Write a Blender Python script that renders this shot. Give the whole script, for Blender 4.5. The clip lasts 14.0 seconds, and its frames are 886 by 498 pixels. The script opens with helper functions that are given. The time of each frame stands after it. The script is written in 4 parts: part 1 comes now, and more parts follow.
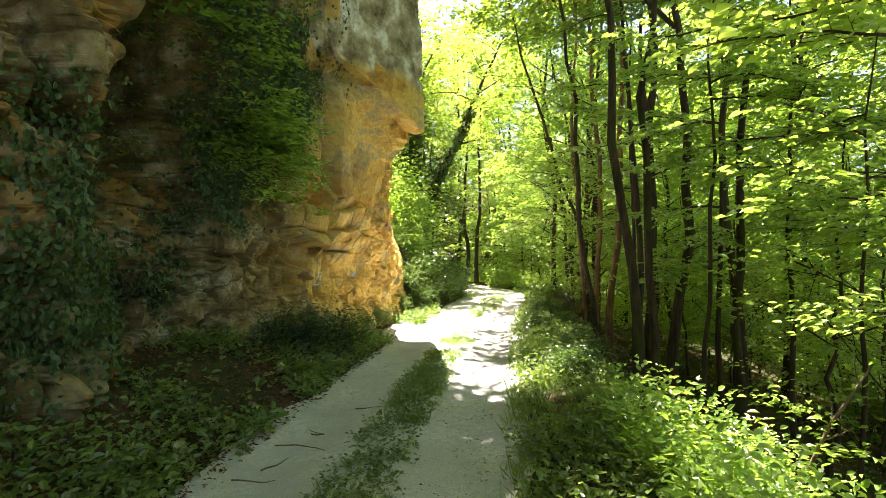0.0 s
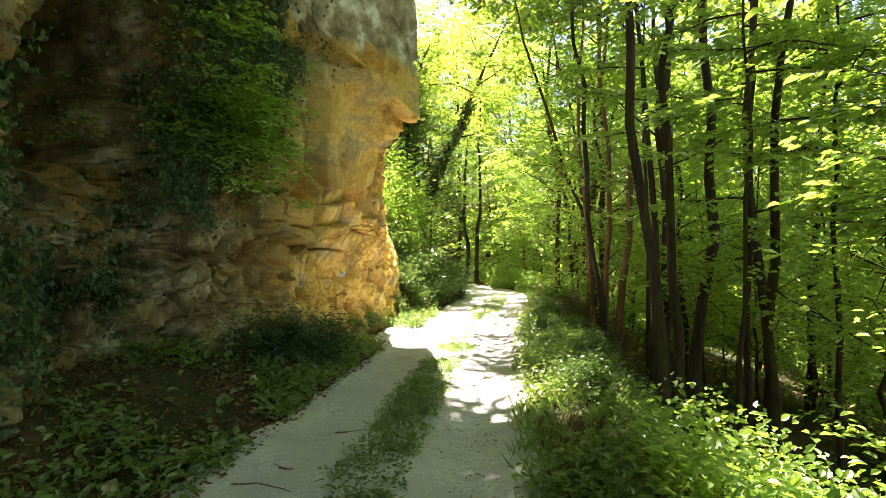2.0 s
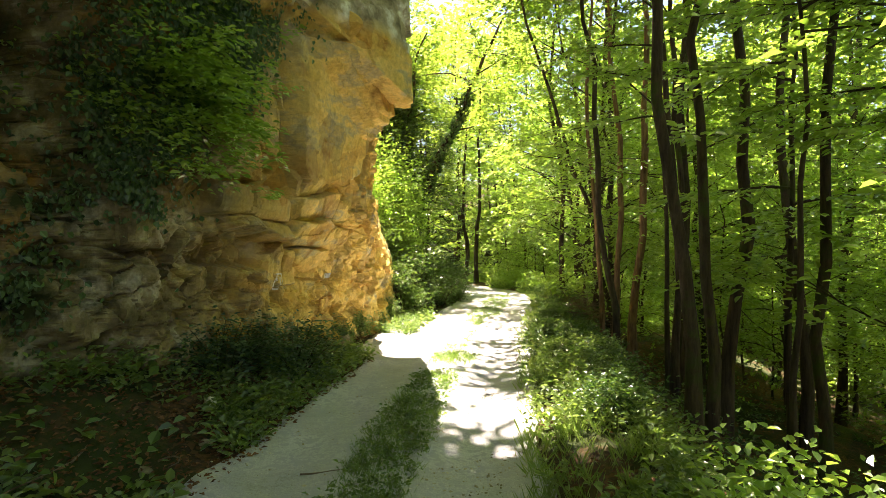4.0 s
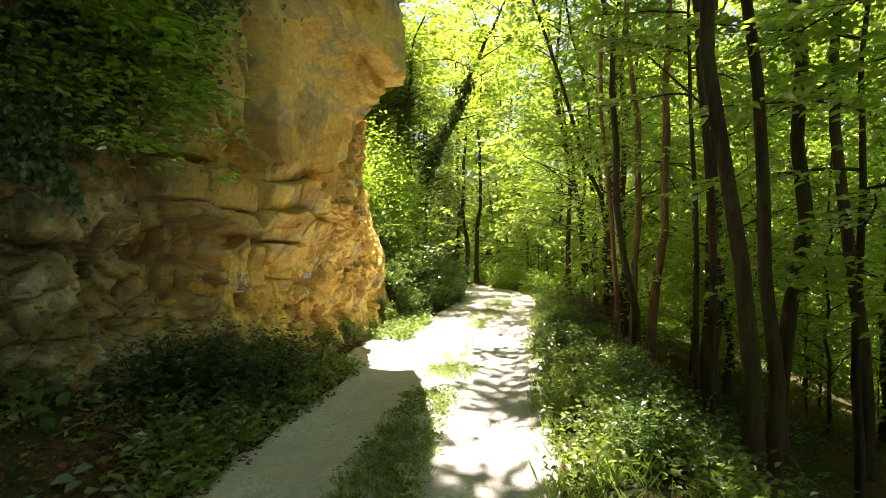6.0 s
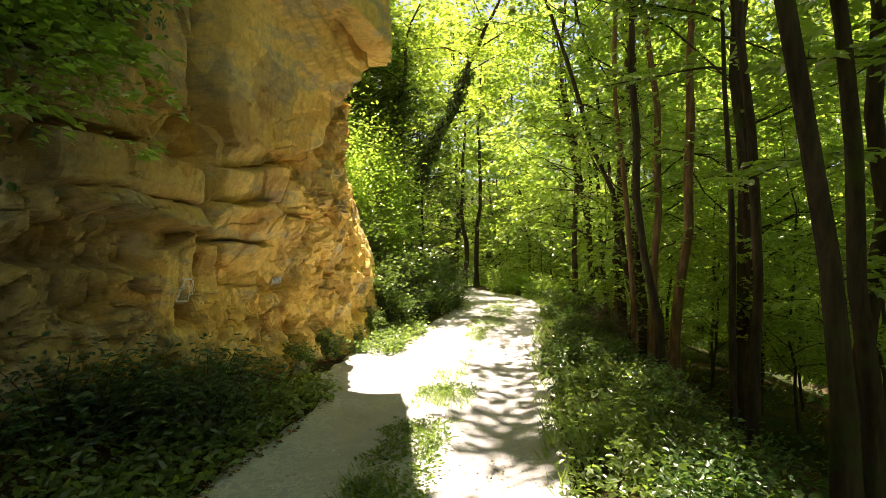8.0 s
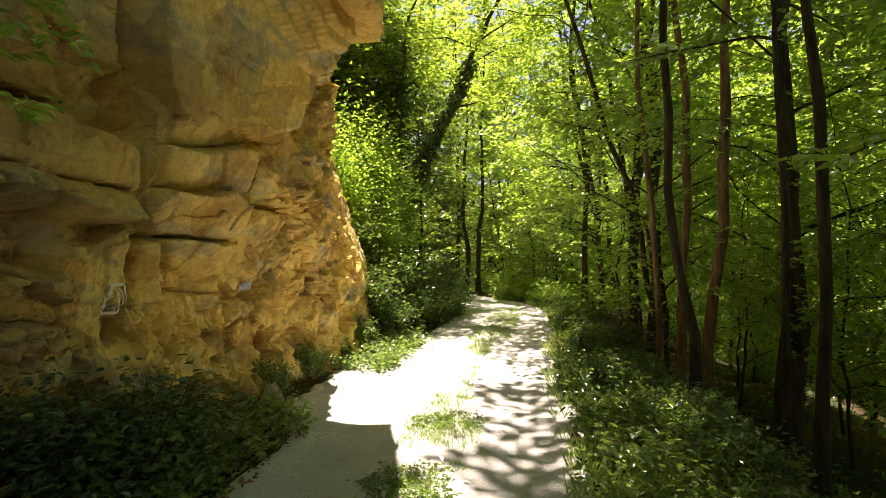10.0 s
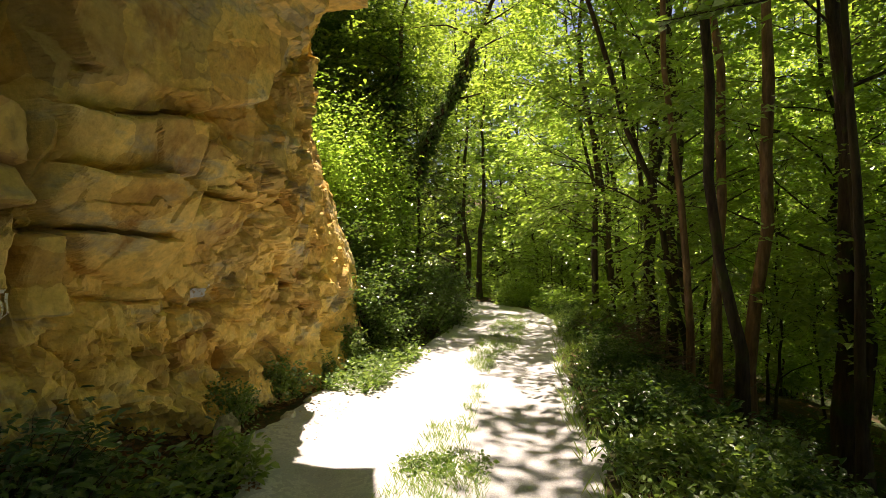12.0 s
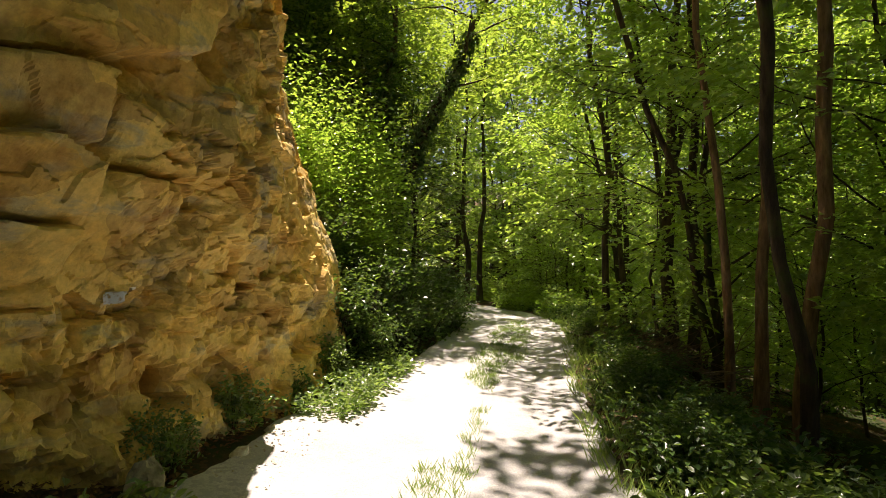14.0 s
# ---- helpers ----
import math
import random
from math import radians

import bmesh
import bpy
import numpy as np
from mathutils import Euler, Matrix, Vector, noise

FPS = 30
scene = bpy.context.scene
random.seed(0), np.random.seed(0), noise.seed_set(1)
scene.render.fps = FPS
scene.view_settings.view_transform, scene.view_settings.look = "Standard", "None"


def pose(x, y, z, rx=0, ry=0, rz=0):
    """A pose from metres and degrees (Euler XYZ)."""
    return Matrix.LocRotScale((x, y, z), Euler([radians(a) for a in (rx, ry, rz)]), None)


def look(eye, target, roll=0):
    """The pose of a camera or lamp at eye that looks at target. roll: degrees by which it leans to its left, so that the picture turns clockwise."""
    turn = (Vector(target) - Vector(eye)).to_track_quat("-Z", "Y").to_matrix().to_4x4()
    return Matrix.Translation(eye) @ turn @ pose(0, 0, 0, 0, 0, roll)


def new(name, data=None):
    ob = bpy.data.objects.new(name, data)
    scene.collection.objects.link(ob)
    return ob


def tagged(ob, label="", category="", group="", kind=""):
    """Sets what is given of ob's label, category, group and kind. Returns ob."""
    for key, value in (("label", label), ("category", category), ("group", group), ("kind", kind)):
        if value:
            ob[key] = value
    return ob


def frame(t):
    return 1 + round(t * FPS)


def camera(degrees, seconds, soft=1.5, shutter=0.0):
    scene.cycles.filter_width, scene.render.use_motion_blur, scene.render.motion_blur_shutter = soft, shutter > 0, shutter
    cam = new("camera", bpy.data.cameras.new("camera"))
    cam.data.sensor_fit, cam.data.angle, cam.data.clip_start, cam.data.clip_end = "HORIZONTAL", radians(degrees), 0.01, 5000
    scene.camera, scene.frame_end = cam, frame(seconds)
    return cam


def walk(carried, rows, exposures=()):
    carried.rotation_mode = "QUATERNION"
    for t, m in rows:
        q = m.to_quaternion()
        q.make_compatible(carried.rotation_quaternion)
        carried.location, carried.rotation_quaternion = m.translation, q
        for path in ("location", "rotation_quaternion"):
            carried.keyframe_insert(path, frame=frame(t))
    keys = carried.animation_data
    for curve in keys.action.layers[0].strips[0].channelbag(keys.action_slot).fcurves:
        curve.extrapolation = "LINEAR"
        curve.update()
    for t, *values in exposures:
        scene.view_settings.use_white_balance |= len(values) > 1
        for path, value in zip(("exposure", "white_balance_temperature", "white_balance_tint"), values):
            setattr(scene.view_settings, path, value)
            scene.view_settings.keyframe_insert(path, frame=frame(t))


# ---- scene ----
cam = camera(81.3, 14.0, soft=0.8)
METRES, EYE, TILT, LEAN, TURN = 7.0, 1.75, 0.0, 0.0, 0.0
ROWS = [
    (0.0, 0.0, 0.0, 0.0, -0.0, 0.0, 0.0),
    (0.5, 0.0009, 0.0267, -0.0016, -0.01, -0.04, 0.04),
    (1.0, 0.0032, 0.0562, -0.0029, -0.01, -0.04, 0.07),
    (1.5, 0.0047, 0.0872, -0.0042, -0.01, -0.06, 0.1),
    (2.0, 0.007, 0.1191, -0.005, 0.01, -0.04, 0.12),
    (2.5, 0.009, 0.1519, -0.0066, -0.01, -0.04, 0.14),
    (3.0, 0.0113, 0.186, -0.0073, -0.01, -0.05, 0.18),
    (5.5, 0.0198, 0.3693, -0.0143, -0.09, -0.15, 0.15),
    (6.0, 0.0206, 0.411, -0.0161, -0.09, -0.18, 0.14),
    (6.5, 0.0216, 0.4523, -0.0185, -0.08, -0.1, 0.2),
    (7.0, 0.0263, 0.4929, -0.0198, -0.06, -0.01, 0.22),
    (7.5, 0.0315, 0.5311, -0.0206, -0.04, 0.1, 0.22),
    (8.0, 0.0346, 0.5676, -0.0219, -0.05, 0.2, 0.24),
    (10.5, 0.0362, 0.7468, -0.0294, 0.01, 0.93, -0.04),
    (11.0, 0.0368, 0.782, -0.0308, 0.02, 1.06, -0.01),
    (11.5, 0.0381, 0.8174, -0.0322, 0.01, 1.18, -0.0),
    (12.0, 0.0392, 0.8529, -0.0338, 0.0, 1.29, 0.0),
    (12.5, 0.0405, 0.888, -0.0356, 0.0, 1.43, 0.03),
    (13.0, 0.0428, 0.9227, -0.0375, 0.01, 1.58, 0.06),
    (13.5, 0.0459, 0.9584, -0.0388, 0.0, 1.62, 0.04),
    (14.0, 0.0478, 0.9974, -0.0408, -0.01, 1.59, 0.01),
]
walk(cam, [(t, pose(0, 0, EYE, TILT, LEAN, TURN) @ pose(METRES * x, METRES * y, METRES * z, 90 + pitch, roll, yaw)) for t, x, y, z, yaw, pitch, roll in ROWS],
     exposures=[(0.0, 2.75, 6700, 26), (3.0, 2.66, 6900, 26), (8.0, 2.04, 7400, 27), (10.5, 1.68, 7400, 28), (14.0, 1.15, 7200, 29)])

# ---------------------------------------------------------------- sky, sun
SUN_TURN, SUN_HEIGHT = 10.0, 64.0      # degrees to the left of straight ahead, degrees up
world = bpy.data.worlds.new("world")
scene.world = world
world.use_nodes = True
sky = world.node_tree.nodes.new("ShaderNodeTexSky")
sky.sky_type, sky.sun_disc = "NISHITA", False
sky.sun_elevation, sky.sun_rotation = radians(SUN_HEIGHT), radians(-SUN_TURN)
background = world.node_tree.nodes["Background"]
background.inputs["Strength"].default_value = 0.05
world.node_tree.links.new(sky.outputs[0], background.inputs[0])
sun = new("sun", bpy.data.lights.new("sun", "SUN"))
sun.data.energy, sun.data.angle, sun.data.color = 5.0, radians(0.55), (1.0, 0.95, 0.86)
_a, _e = radians(SUN_TURN), radians(SUN_HEIGHT)
TO_SUN = Vector((-math.sin(_a) * math.cos(_e), math.cos(_a) * math.cos(_e), math.sin(_e)))
sun.matrix_world = look(TO_SUN * 60, (0, 0, 0))

# ---------------------------------------------------------------- materials
def nodes_of(name):
    m = bpy.data.materials.new(name)
    m.use_nodes = True
    t = m.node_tree
    return m, t, t.nodes["Principled BSDF"], t.nodes["Material Output"]


def add(t, kind, links=None, **values):
    n = t.nodes.new(kind)
    for k, v in values.items():
        n.inputs[k.replace("_", " ")].default_value = v
    for k, v in (links or {}).items():
        t.links.new(v, n.inputs[k])
    return n


def noise_at(t, scale, detail=5.0, rough=0.6, vec=None, stretch=None):
    co = t.nodes.new("ShaderNodeNewGeometry").outputs["Position"] if vec is None else vec
    if stretch:
        mp = t.nodes.new("ShaderNodeMapping")
        mp.inputs["Scale"].default_value = stretch
        t.links.new(co, mp.inputs["Vector"])
        co = mp.outputs[0]
    n = add(t, "ShaderNodeTexNoise", {"Vector": co}, Scale=scale, Detail=detail, Roughness=rough)
    return n.outputs["Fac"]


def ramp(t, fac, *stops):
    r = t.nodes.new("ShaderNodeValToRGB")
    e = r.color_ramp.elements
    while len(e) < len(stops):
        e.new(0.5)
    for el, (p, c) in zip(e, stops):
        el.position, el.color = p, (*c, 1) if len(c) == 3 else c
    t.links.new(fac, r.inputs[0])
    return r.outputs[0]


def mix(t, fac, a, b, mode="MIX"):
    n = t.nodes.new("ShaderNodeMix")
    n.data_type, n.blend_type = "RGBA", mode
    for sock, v in ((n.inputs[0], fac), (n.inputs[6], a), (n.inputs[7], b)):
        if isinstance(v, (int, float)):
            sock.default_value = v
        elif isinstance(v, tuple):
            sock.default_value = (*v, 1)
        else:
            t.links.new(v, sock)
    return n.outputs[2]


def step(t, fac, lo, hi):
    n = t.nodes.new("ShaderNodeMapRange")
    n.inputs[1].default_value, n.inputs[2].default_value = lo, hi
    t.links.new(fac, n.inputs[0])
    return n.outputs[0]


def bump(t, p, height, strength, distance):
    b = add(t, "ShaderNodeBump", {"Height": height}, Strength=strength, Distance=distance)
    t.links.new(b.outputs[0], p.inputs["Normal"])


def axis(t, which):
    s = t.nodes.new("ShaderNodeSeparateXYZ")
    t.links.new(t.nodes.new("ShaderNodeNewGeometry").outputs["Position"], s.inputs[0])
    return s.outputs[which]


def rock_material(name, grey_from, grey_to, lichen, along=1, wobble=5.0, pale=(1.0, 1.0, 1.0), moss=0.0):
    """Bedded ochre sandstone that turns to grey, lichened stone between two places along the cliff."""
    m, t, p, _ = nodes_of(name)
    beds = noise_at(t, 0.9, 6, 0.62, stretch=(1, 1, 2.6))
    base = ramp(t, beds, (0.30, (0.58, 0.33, 0.08)), (0.42, (0.76, 0.51, 0.14)), (0.55, (0.82, 0.60, 0.20)), (0.61, (0.52, 0.44, 0.25)), (0.68, (0.82, 0.59, 0.19)))
    # each broken face has its own tone: fresh yellow, grey weathered, or rusty
    cell = t.nodes.new("ShaderNodeTexVoronoi")
    cell.inputs["Scale"].default_value = 2.1
    cell.inputs["Randomness"].default_value = 1.0
    where = t.nodes.new("ShaderNodeVectorMath")
    where.operation = "MULTIPLY_ADD"
    wobbly = add(t, "ShaderNodeTexNoise", {"Vector": t.nodes.new("ShaderNodeNewGeometry").outputs["Position"]}, Scale=3.0, Detail=4.0)
    where.inputs[1].default_value = (0.35, 0.35, 0.35)
    t.links.new(wobbly.outputs["Color"], where.inputs[0])
    t.links.new(t.nodes.new("ShaderNodeNewGeometry").outputs["Position"], where.inputs[2])
    t.links.new(where.outputs[0], cell.inputs["Vector"])
    tone = t.nodes.new("ShaderNodeSeparateColor")
    t.links.new(cell.outputs["Color"], tone.inputs[0])
    base = mix(t, 0.8, base, ramp(t, tone.outputs[0], (0.0, (1.08, 1.06, 1.0)), (0.6, (0.98, 0.98, 0.95)), (0.72, (0.62, 0.6, 0.62)), (0.84, (0.66, 0.66, 0.8)), (0.93, (0.8, 0.66, 0.5))), "MULTIPLY")
    rust = step(t, noise_at(t, 1.4, 5, 0.65), 0.58, 0.7)
    base = mix(t, rust, base, (0.38, 0.2, 0.05))
    fine = noise_at(t, 14, 6, 0.7)
    base = mix(t, 0.55, base, ramp(t, fine, (0.3, (0.45, 0.42, 0.38)), (0.7, (1.25, 1.22, 1.15))), "MULTIPLY")
    grey = ramp(t, noise_at(t, 2.3, 6, 0.65), (0.35, (0.085, 0.066, 0.03)), (0.52, (0.24, 0.19, 0.095)), (0.66, (0.46, 0.42, 0.3)))
    if moss:
        grey = mix(t, step(t, noise_at(t, 0.9, 5, 0.65), 0.5, 0.6), grey, (0.34, 0.2, 0.06))
    grey = mix(t, 1.0, grey, pale, "MULTIPLY")
    if moss:
        grey = mix(t, step(t, noise_at(t, 1.6, 6, 0.7), 0.56 - 0.1 * moss, 0.64), grey, (0.042, 0.052, 0.016))
    place = t.nodes.new("ShaderNodeMath")
    place.operation = "ADD"
    t.links.new(axis(t, along), place.inputs[0])
    wob = t.nodes.new("ShaderNodeMath")
    wob.operation = "MULTIPLY"
    wob.inputs[1].default_value = wobble
    t.links.new(noise_at(t, 0.8, 4, 0.6), wob.inputs[0])
    t.links.new(wob.outputs[0], place.inputs[1])
    base = mix(t, step(t, place.outputs[0], grey_from + wobble / 2, grey_to + wobble / 2), grey, base)
    spots = step(t, noise_at(t, 5.5, 6, 0.7), 0.58, 0.66)
    sp = t.nodes.new("ShaderNodeMath")
    sp.operation = "MULTIPLY"
    sp.inputs[1].default_value = lichen
    t.links.new(spots, sp.inputs[0])
    base = mix(t, sp.outputs[0], base, (0.12, 0.13, 0.07))
    t.links.new(base, p.inputs["Base Color"])
    p.inputs["Roughness"].default_value = 0.93
    p.inputs["Specular IOR Level"].default_value = 0.25
    h = mix(t, 0.5, noise_at(t, 6, 8, 0.68), noise_at(t, 45, 4, 0.6))
    bump(t, p, h, 0.7, 0.022)
    return m


def ground_material(name, stops, scale, fleck=None, bumpy=0.03, rough=0.95, green=None):
    m, t, p, _ = nodes_of(name)
    base = ramp(t, noise_at(t, scale, 6, 0.65), *stops)
    grit = noise_at(t, 60, 4, 0.7)
    base = mix(t, 0.5, base, ramp(t, grit, (0.3, (0.55, 0.55, 0.55)), (0.7, (1.3, 1.28, 1.24))), "MULTIPLY")
    if fleck:
        v = t.nodes.new("ShaderNodeTexVoronoi")
        v.inputs["Scale"].default_value = 26
        t.links.new(t.nodes.new("ShaderNodeNewGeometry").outputs["Position"], v.inputs["Vector"])
        s = t.nodes.new("ShaderNodeSeparateColor")
        t.links.new(v.outputs["Color"], s.inputs[0])
        base = mix(t, step(t, s.outputs[0], 0.62, 0.66), base, fleck)
    if green:
        base = mix(t, step(t, noise_at(t, 0.7, 6, 0.7), 0.42, 0.55), base, green)
    t.links.new(base, p.inputs["Base Color"])
    p.inputs["Roughness"].default_value = rough
    p.inputs["Specular IOR Level"].default_value = 0.2
    bump(t, p, mix(t, 0.5, noise_at(t, 9, 6, 0.7), grit), 1.0, bumpy)
    return m


def leaf_material(name, dark, light, through_dark, through_light, gloss=0.6, rough=0.31):
    """Thin leaves: diffuse and gloss above, light that comes through from behind. Every leaf has its own shade."""
    m, t, p, out = nodes_of(name)
    pick = t.nodes.new("ShaderNodeNewGeometry").outputs["Random Per Island"]
    own = t.nodes.new("ShaderNodeObjectInfo").outputs["Random"]
    both = mix(t, 0.35, pick, own)
    t.links.new(ramp(t, both, (0.1, dark), (0.9, light)), p.inputs["Base Color"])
    p.inputs["Roughness"].default_value = rough
    p.inputs["Specular IOR Level"].default_value = gloss
    tr = add(t, "ShaderNodeBsdfTranslucent", {"Color": ramp(t, both, (0.1, through_dark), (0.9, through_light))})
    both_sides = t.nodes.new("ShaderNodeAddShader")
    t.links.new(p.outputs[0], both_sides.inputs[0])
    t.links.new(tr.outputs[0], both_sides.inputs[1])
    t.links.new(both_sides.outputs[0], out.inputs["Surface"])
    return m


def bark_material(name, dark, light, scale=6.0, moss=0.0):
    m, t, p, _ = nodes_of(name)
    n = noise_at(t, scale, 7, 0.7, stretch=(3, 3, 0.5))
    base = ramp(t, n, (0.35, dark), (0.68, light))
    base = mix(t, 0.35, base, ramp(t, noise_at(t, 1.1, 4, 0.6), (0.35, (0.5, 0.5, 0.5)), (0.65, (1.35, 1.3, 1.2))), "MULTIPLY")
    if moss:
        base = mix(t, step(t, noise_at(t, 2.2, 5, 0.65), 0.62 - moss * 0.2, 0.75 - moss * 0.2), base, (0.055, 0.075, 0.02))
    t.links.new(base, p.inputs["Base Color"])
    p.inputs["Roughness"].default_value = 0.9
    p.inputs["Specular IOR Level"].default_value = 0.25
    bump(t, p, n, 0.8, 0.03)
    return m


M_ROCK = rock_material("ochre_sandstone", 6.8, 9.2, 0.3, moss=0.8)
M_BOULDER = rock_material("grey_weathered_stone", 4.95, 4.7, 0.2, 2, 0.9, (1.9, 2.1, 2.7))
M_STONE = rock_material("loose_stone", 18, 22, 0.1, 1, 5.0, (2.0, 2.2, 2.7))
M_ROAD = ground_material("pale_gravel", ((0.3, (0.385, 0.385, 0.345)), (0.5, (0.52, 0.52, 0.48)), (0.7, (0.635, 0.635, 0.59))), 1.3, (0.45, 0.45, 0.43), 0.025)
M_SOIL = ground_material("leaf_litter_soil", ((0.3, (0.045, 0.03, 0.018)), (0.5, (0.09, 0.058, 0.03)), (0.72, (0.13, 0.09, 0.048))), 2.2, (0.16, 0.085, 0.04), 0.05, green=(0.045, 0.062, 0.018))
M_CANOPY = leaf_material("canopy_leaf", (0.035, 0.075, 0.012), (0.075, 0.125, 0.02), (0.105, 0.185, 0.013), (0.265, 0.348, 0.035))
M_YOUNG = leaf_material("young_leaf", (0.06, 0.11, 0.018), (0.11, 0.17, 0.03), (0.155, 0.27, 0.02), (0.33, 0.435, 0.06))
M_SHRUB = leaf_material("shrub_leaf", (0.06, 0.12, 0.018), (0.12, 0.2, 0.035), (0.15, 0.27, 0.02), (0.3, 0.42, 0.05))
# darker leaf; on the far verge and the bank it stands for shade
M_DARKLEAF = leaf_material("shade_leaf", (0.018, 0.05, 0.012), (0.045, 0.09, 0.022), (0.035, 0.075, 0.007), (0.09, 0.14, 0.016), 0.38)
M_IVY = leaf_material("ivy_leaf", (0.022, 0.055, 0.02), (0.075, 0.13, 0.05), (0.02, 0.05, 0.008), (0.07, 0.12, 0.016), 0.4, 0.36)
M_HERB = leaf_material("herb_leaf", (0.028, 0.065, 0.014), (0.08, 0.12, 0.03), (0.06, 0.12, 0.012), (0.17, 0.24, 0.035))
M_GRASS = leaf_material("grass_blade", (0.05, 0.10, 0.02), (0.14, 0.18, 0.05), (0.09, 0.17, 0.02), (0.2, 0.27, 0.05))
M_LITTER = leaf_material("dead_leaf", (0.07, 0.032, 0.014), (0.24, 0.13, 0.06), (0.03, 0.012, 0.003), (0.08, 0.035, 0.01), 0.2, 0.7)
M_BARK = bark_material("dark_bark", (0.036, 0.026, 0.018), (0.105, 0.078, 0.053), 6, 0.4)
M_REDBARK = bark_material("reddish_bark", (0.12, 0.07, 0.04), (0.34, 0.215, 0.12), 7)
M_TWIG = bark_material("dry_twig", (0.12, 0.085, 0.055), (0.28, 0.21, 0.14), 12)

# ---------------------------------------------------------------- mesh helpers
rng = np.random.default_rng(7)


def unit(v):
    return v / np.maximum(np.linalg.norm(v, axis=-1, keepdims=True), 1e-9)


class Geo:
    """Collects vertices and faces for one mesh."""

    def __init__(self):
        self.v, self.f, self.n = [], [], 0

    def put(self, v, f):
        self.v.append(np.asarray(v, float))
        self.f += [tuple(i + self.n for i in q) for q in f]
        self.n += len(v)

    def tube(self, points, radii, sides=7, cap=True):
        pts = np.asarray(points, float)
        way = unit(np.gradient(pts, axis=0))
        ref = np.array([0.0, 0.0, 1.0]) if abs(way[:, 2]).mean() < 0.8 else np.array([1.0, 0.0, 0.0])
        a = unit(np.cross(way, ref))
        b = np.cross(way, a)
        turn = np.arange(sides) * 2 * np.pi / sides
        ring = np.cos(turn)[None, :, None] * a[:, None] + np.sin(turn)[None, :, None] * b[:, None]
        v = (pts[:, None] + ring * np.asarray(radii, float)[:, None, None]).reshape(-1, 3)
        f = [(i * sides + j, i * sides + (j + 1) % sides, (i + 1) * sides + (j + 1) % sides, (i + 1) * sides + j)
             for i in range(len(pts) - 1) for j in range(sides)]
        if cap:
            f.append(tuple(range((len(pts) - 1) * sides, len(pts) * sides)))
        self.put(v, f)

    def mesh(self, name, material, smooth=True):
        me = bpy.data.meshes.new(name)
        me.from_pydata(np.concatenate(self.v).tolist(), [], self.f)
        me.materials.append(material)
        me.shade_smooth() if smooth else me.shade_flat()
        return me


def part(name, mesh, parent, label=""):
    ob = new(name, mesh)
    ob.parent = parent
    return tagged(ob, label)


def raw_mesh(name, verts, loops, sizes, material, smooth=False):
    """A mesh from flat arrays: vertices, corner indices, corners per face."""
    me = bpy.data.meshes.new(name)
    me.vertices.add(len(verts))
    me.vertices.foreach_set("co", np.ascontiguousarray(verts, np.float32).ravel())
    me.loops.add(len(loops))
    me.loops.foreach_set("vertex_index", np.ascontiguousarray(loops, np.int32))
    starts = np.concatenate([[0], np.cumsum(sizes)[:-1]]).astype(np.int32)
    me.polygons.add(len(sizes))
    me.polygons.foreach_set("loop_start", starts)
    me.polygons.foreach_set("use_smooth", np.full(len(sizes), smooth))
    me.update(calc_edges=True)
    me.materials.append(material)
    return me


def leaf_mesh(name, at, way, up, length, material, width=0.55, fold=0.16, fine=False):
    """Leaves as folded blades with a midrib: at, way and up are (n, 3) arrays, length is (n,)."""
    at, way, up = np.asarray(at, float), unit(np.asarray(way, float)), np.asarray(up, float)
    side = unit(np.cross(way, up))
    top = np.cross(side, way)
    n, length = len(at), np.asarray(length, float)[:, None]
    if fine:
        outline = ((0, 0, 0), (-.47, .34, 1), (-.36, .7, .7), (0, 1, -.5), (.36, .7, .7), (.47, .34, 1))
        tri = ((0, 2, 1), (0, 3, 2), (0, 4, 3), (0, 5, 4))
    else:
        outline = ((0, 0, 0), (-.5, .45, 1), (0, 1, -.5), (.5, .45, 1))
        tri = ((0, 2, 1), (0, 3, 2))
    vs = [at + length * (s * width * side + w * way + h * fold * top) for s, w, h in outline]
    k = len(outline)
    verts = np.stack(vs, 1).reshape(-1, 3)
    loops = (np.arange(n)[:, None, None] * k + np.array(tri)[None]).ravel()
    return raw_mesh(name, verts, loops, np.full(n * len(tri), 3), material)


def grid_mesh(name, pts, material, smooth=True):
    """A sheet from an (a, b, 3) array of places."""
    a, b = pts.shape[:2]
    i = np.arange(a * b).reshape(a, b)
    q = np.stack([i[:-1, :-1], i[1:, :-1], i[1:, 1:], i[:-1, 1:]], -1).reshape(-1)
    return raw_mesh(name, pts.reshape(-1, 3), q, np.full((a - 1) * (b - 1), 4), material, smooth)


_perm = np.random.default_rng(3).random((64, 64, 64))


def vnoise(p, scale, octaves=4, gain=0.5):
    """Value noise in -1..1 at the places p (n, 3)."""
    out, amp, tot = np.zeros(len(p)), 1.0, 0.0
    for o in range(octaves):
        q = p * scale * 2 ** o + 17.3 * o
        c = np.floor(q).astype(int)
        w = q - c
        w = w * w * (3 - 2 * w)
        r = 0
        for dx in (0, 1):
            for dy in (0, 1):
                for dz in (0, 1):
                    g = _perm[(c[:, 0] + dx) % 64, (c[:, 1] + dy) % 64, (c[:, 2] + dz) % 64]
                    r = r + g * (w[:, 0] if dx else 1 - w[:, 0]) * (w[:, 1] if dy else 1 - w[:, 1]) * (w[:, 2] if dz else 1 - w[:, 2])
        out, tot, amp = out + amp * (r * 2 - 1), tot + amp, amp * gain
    return out / tot


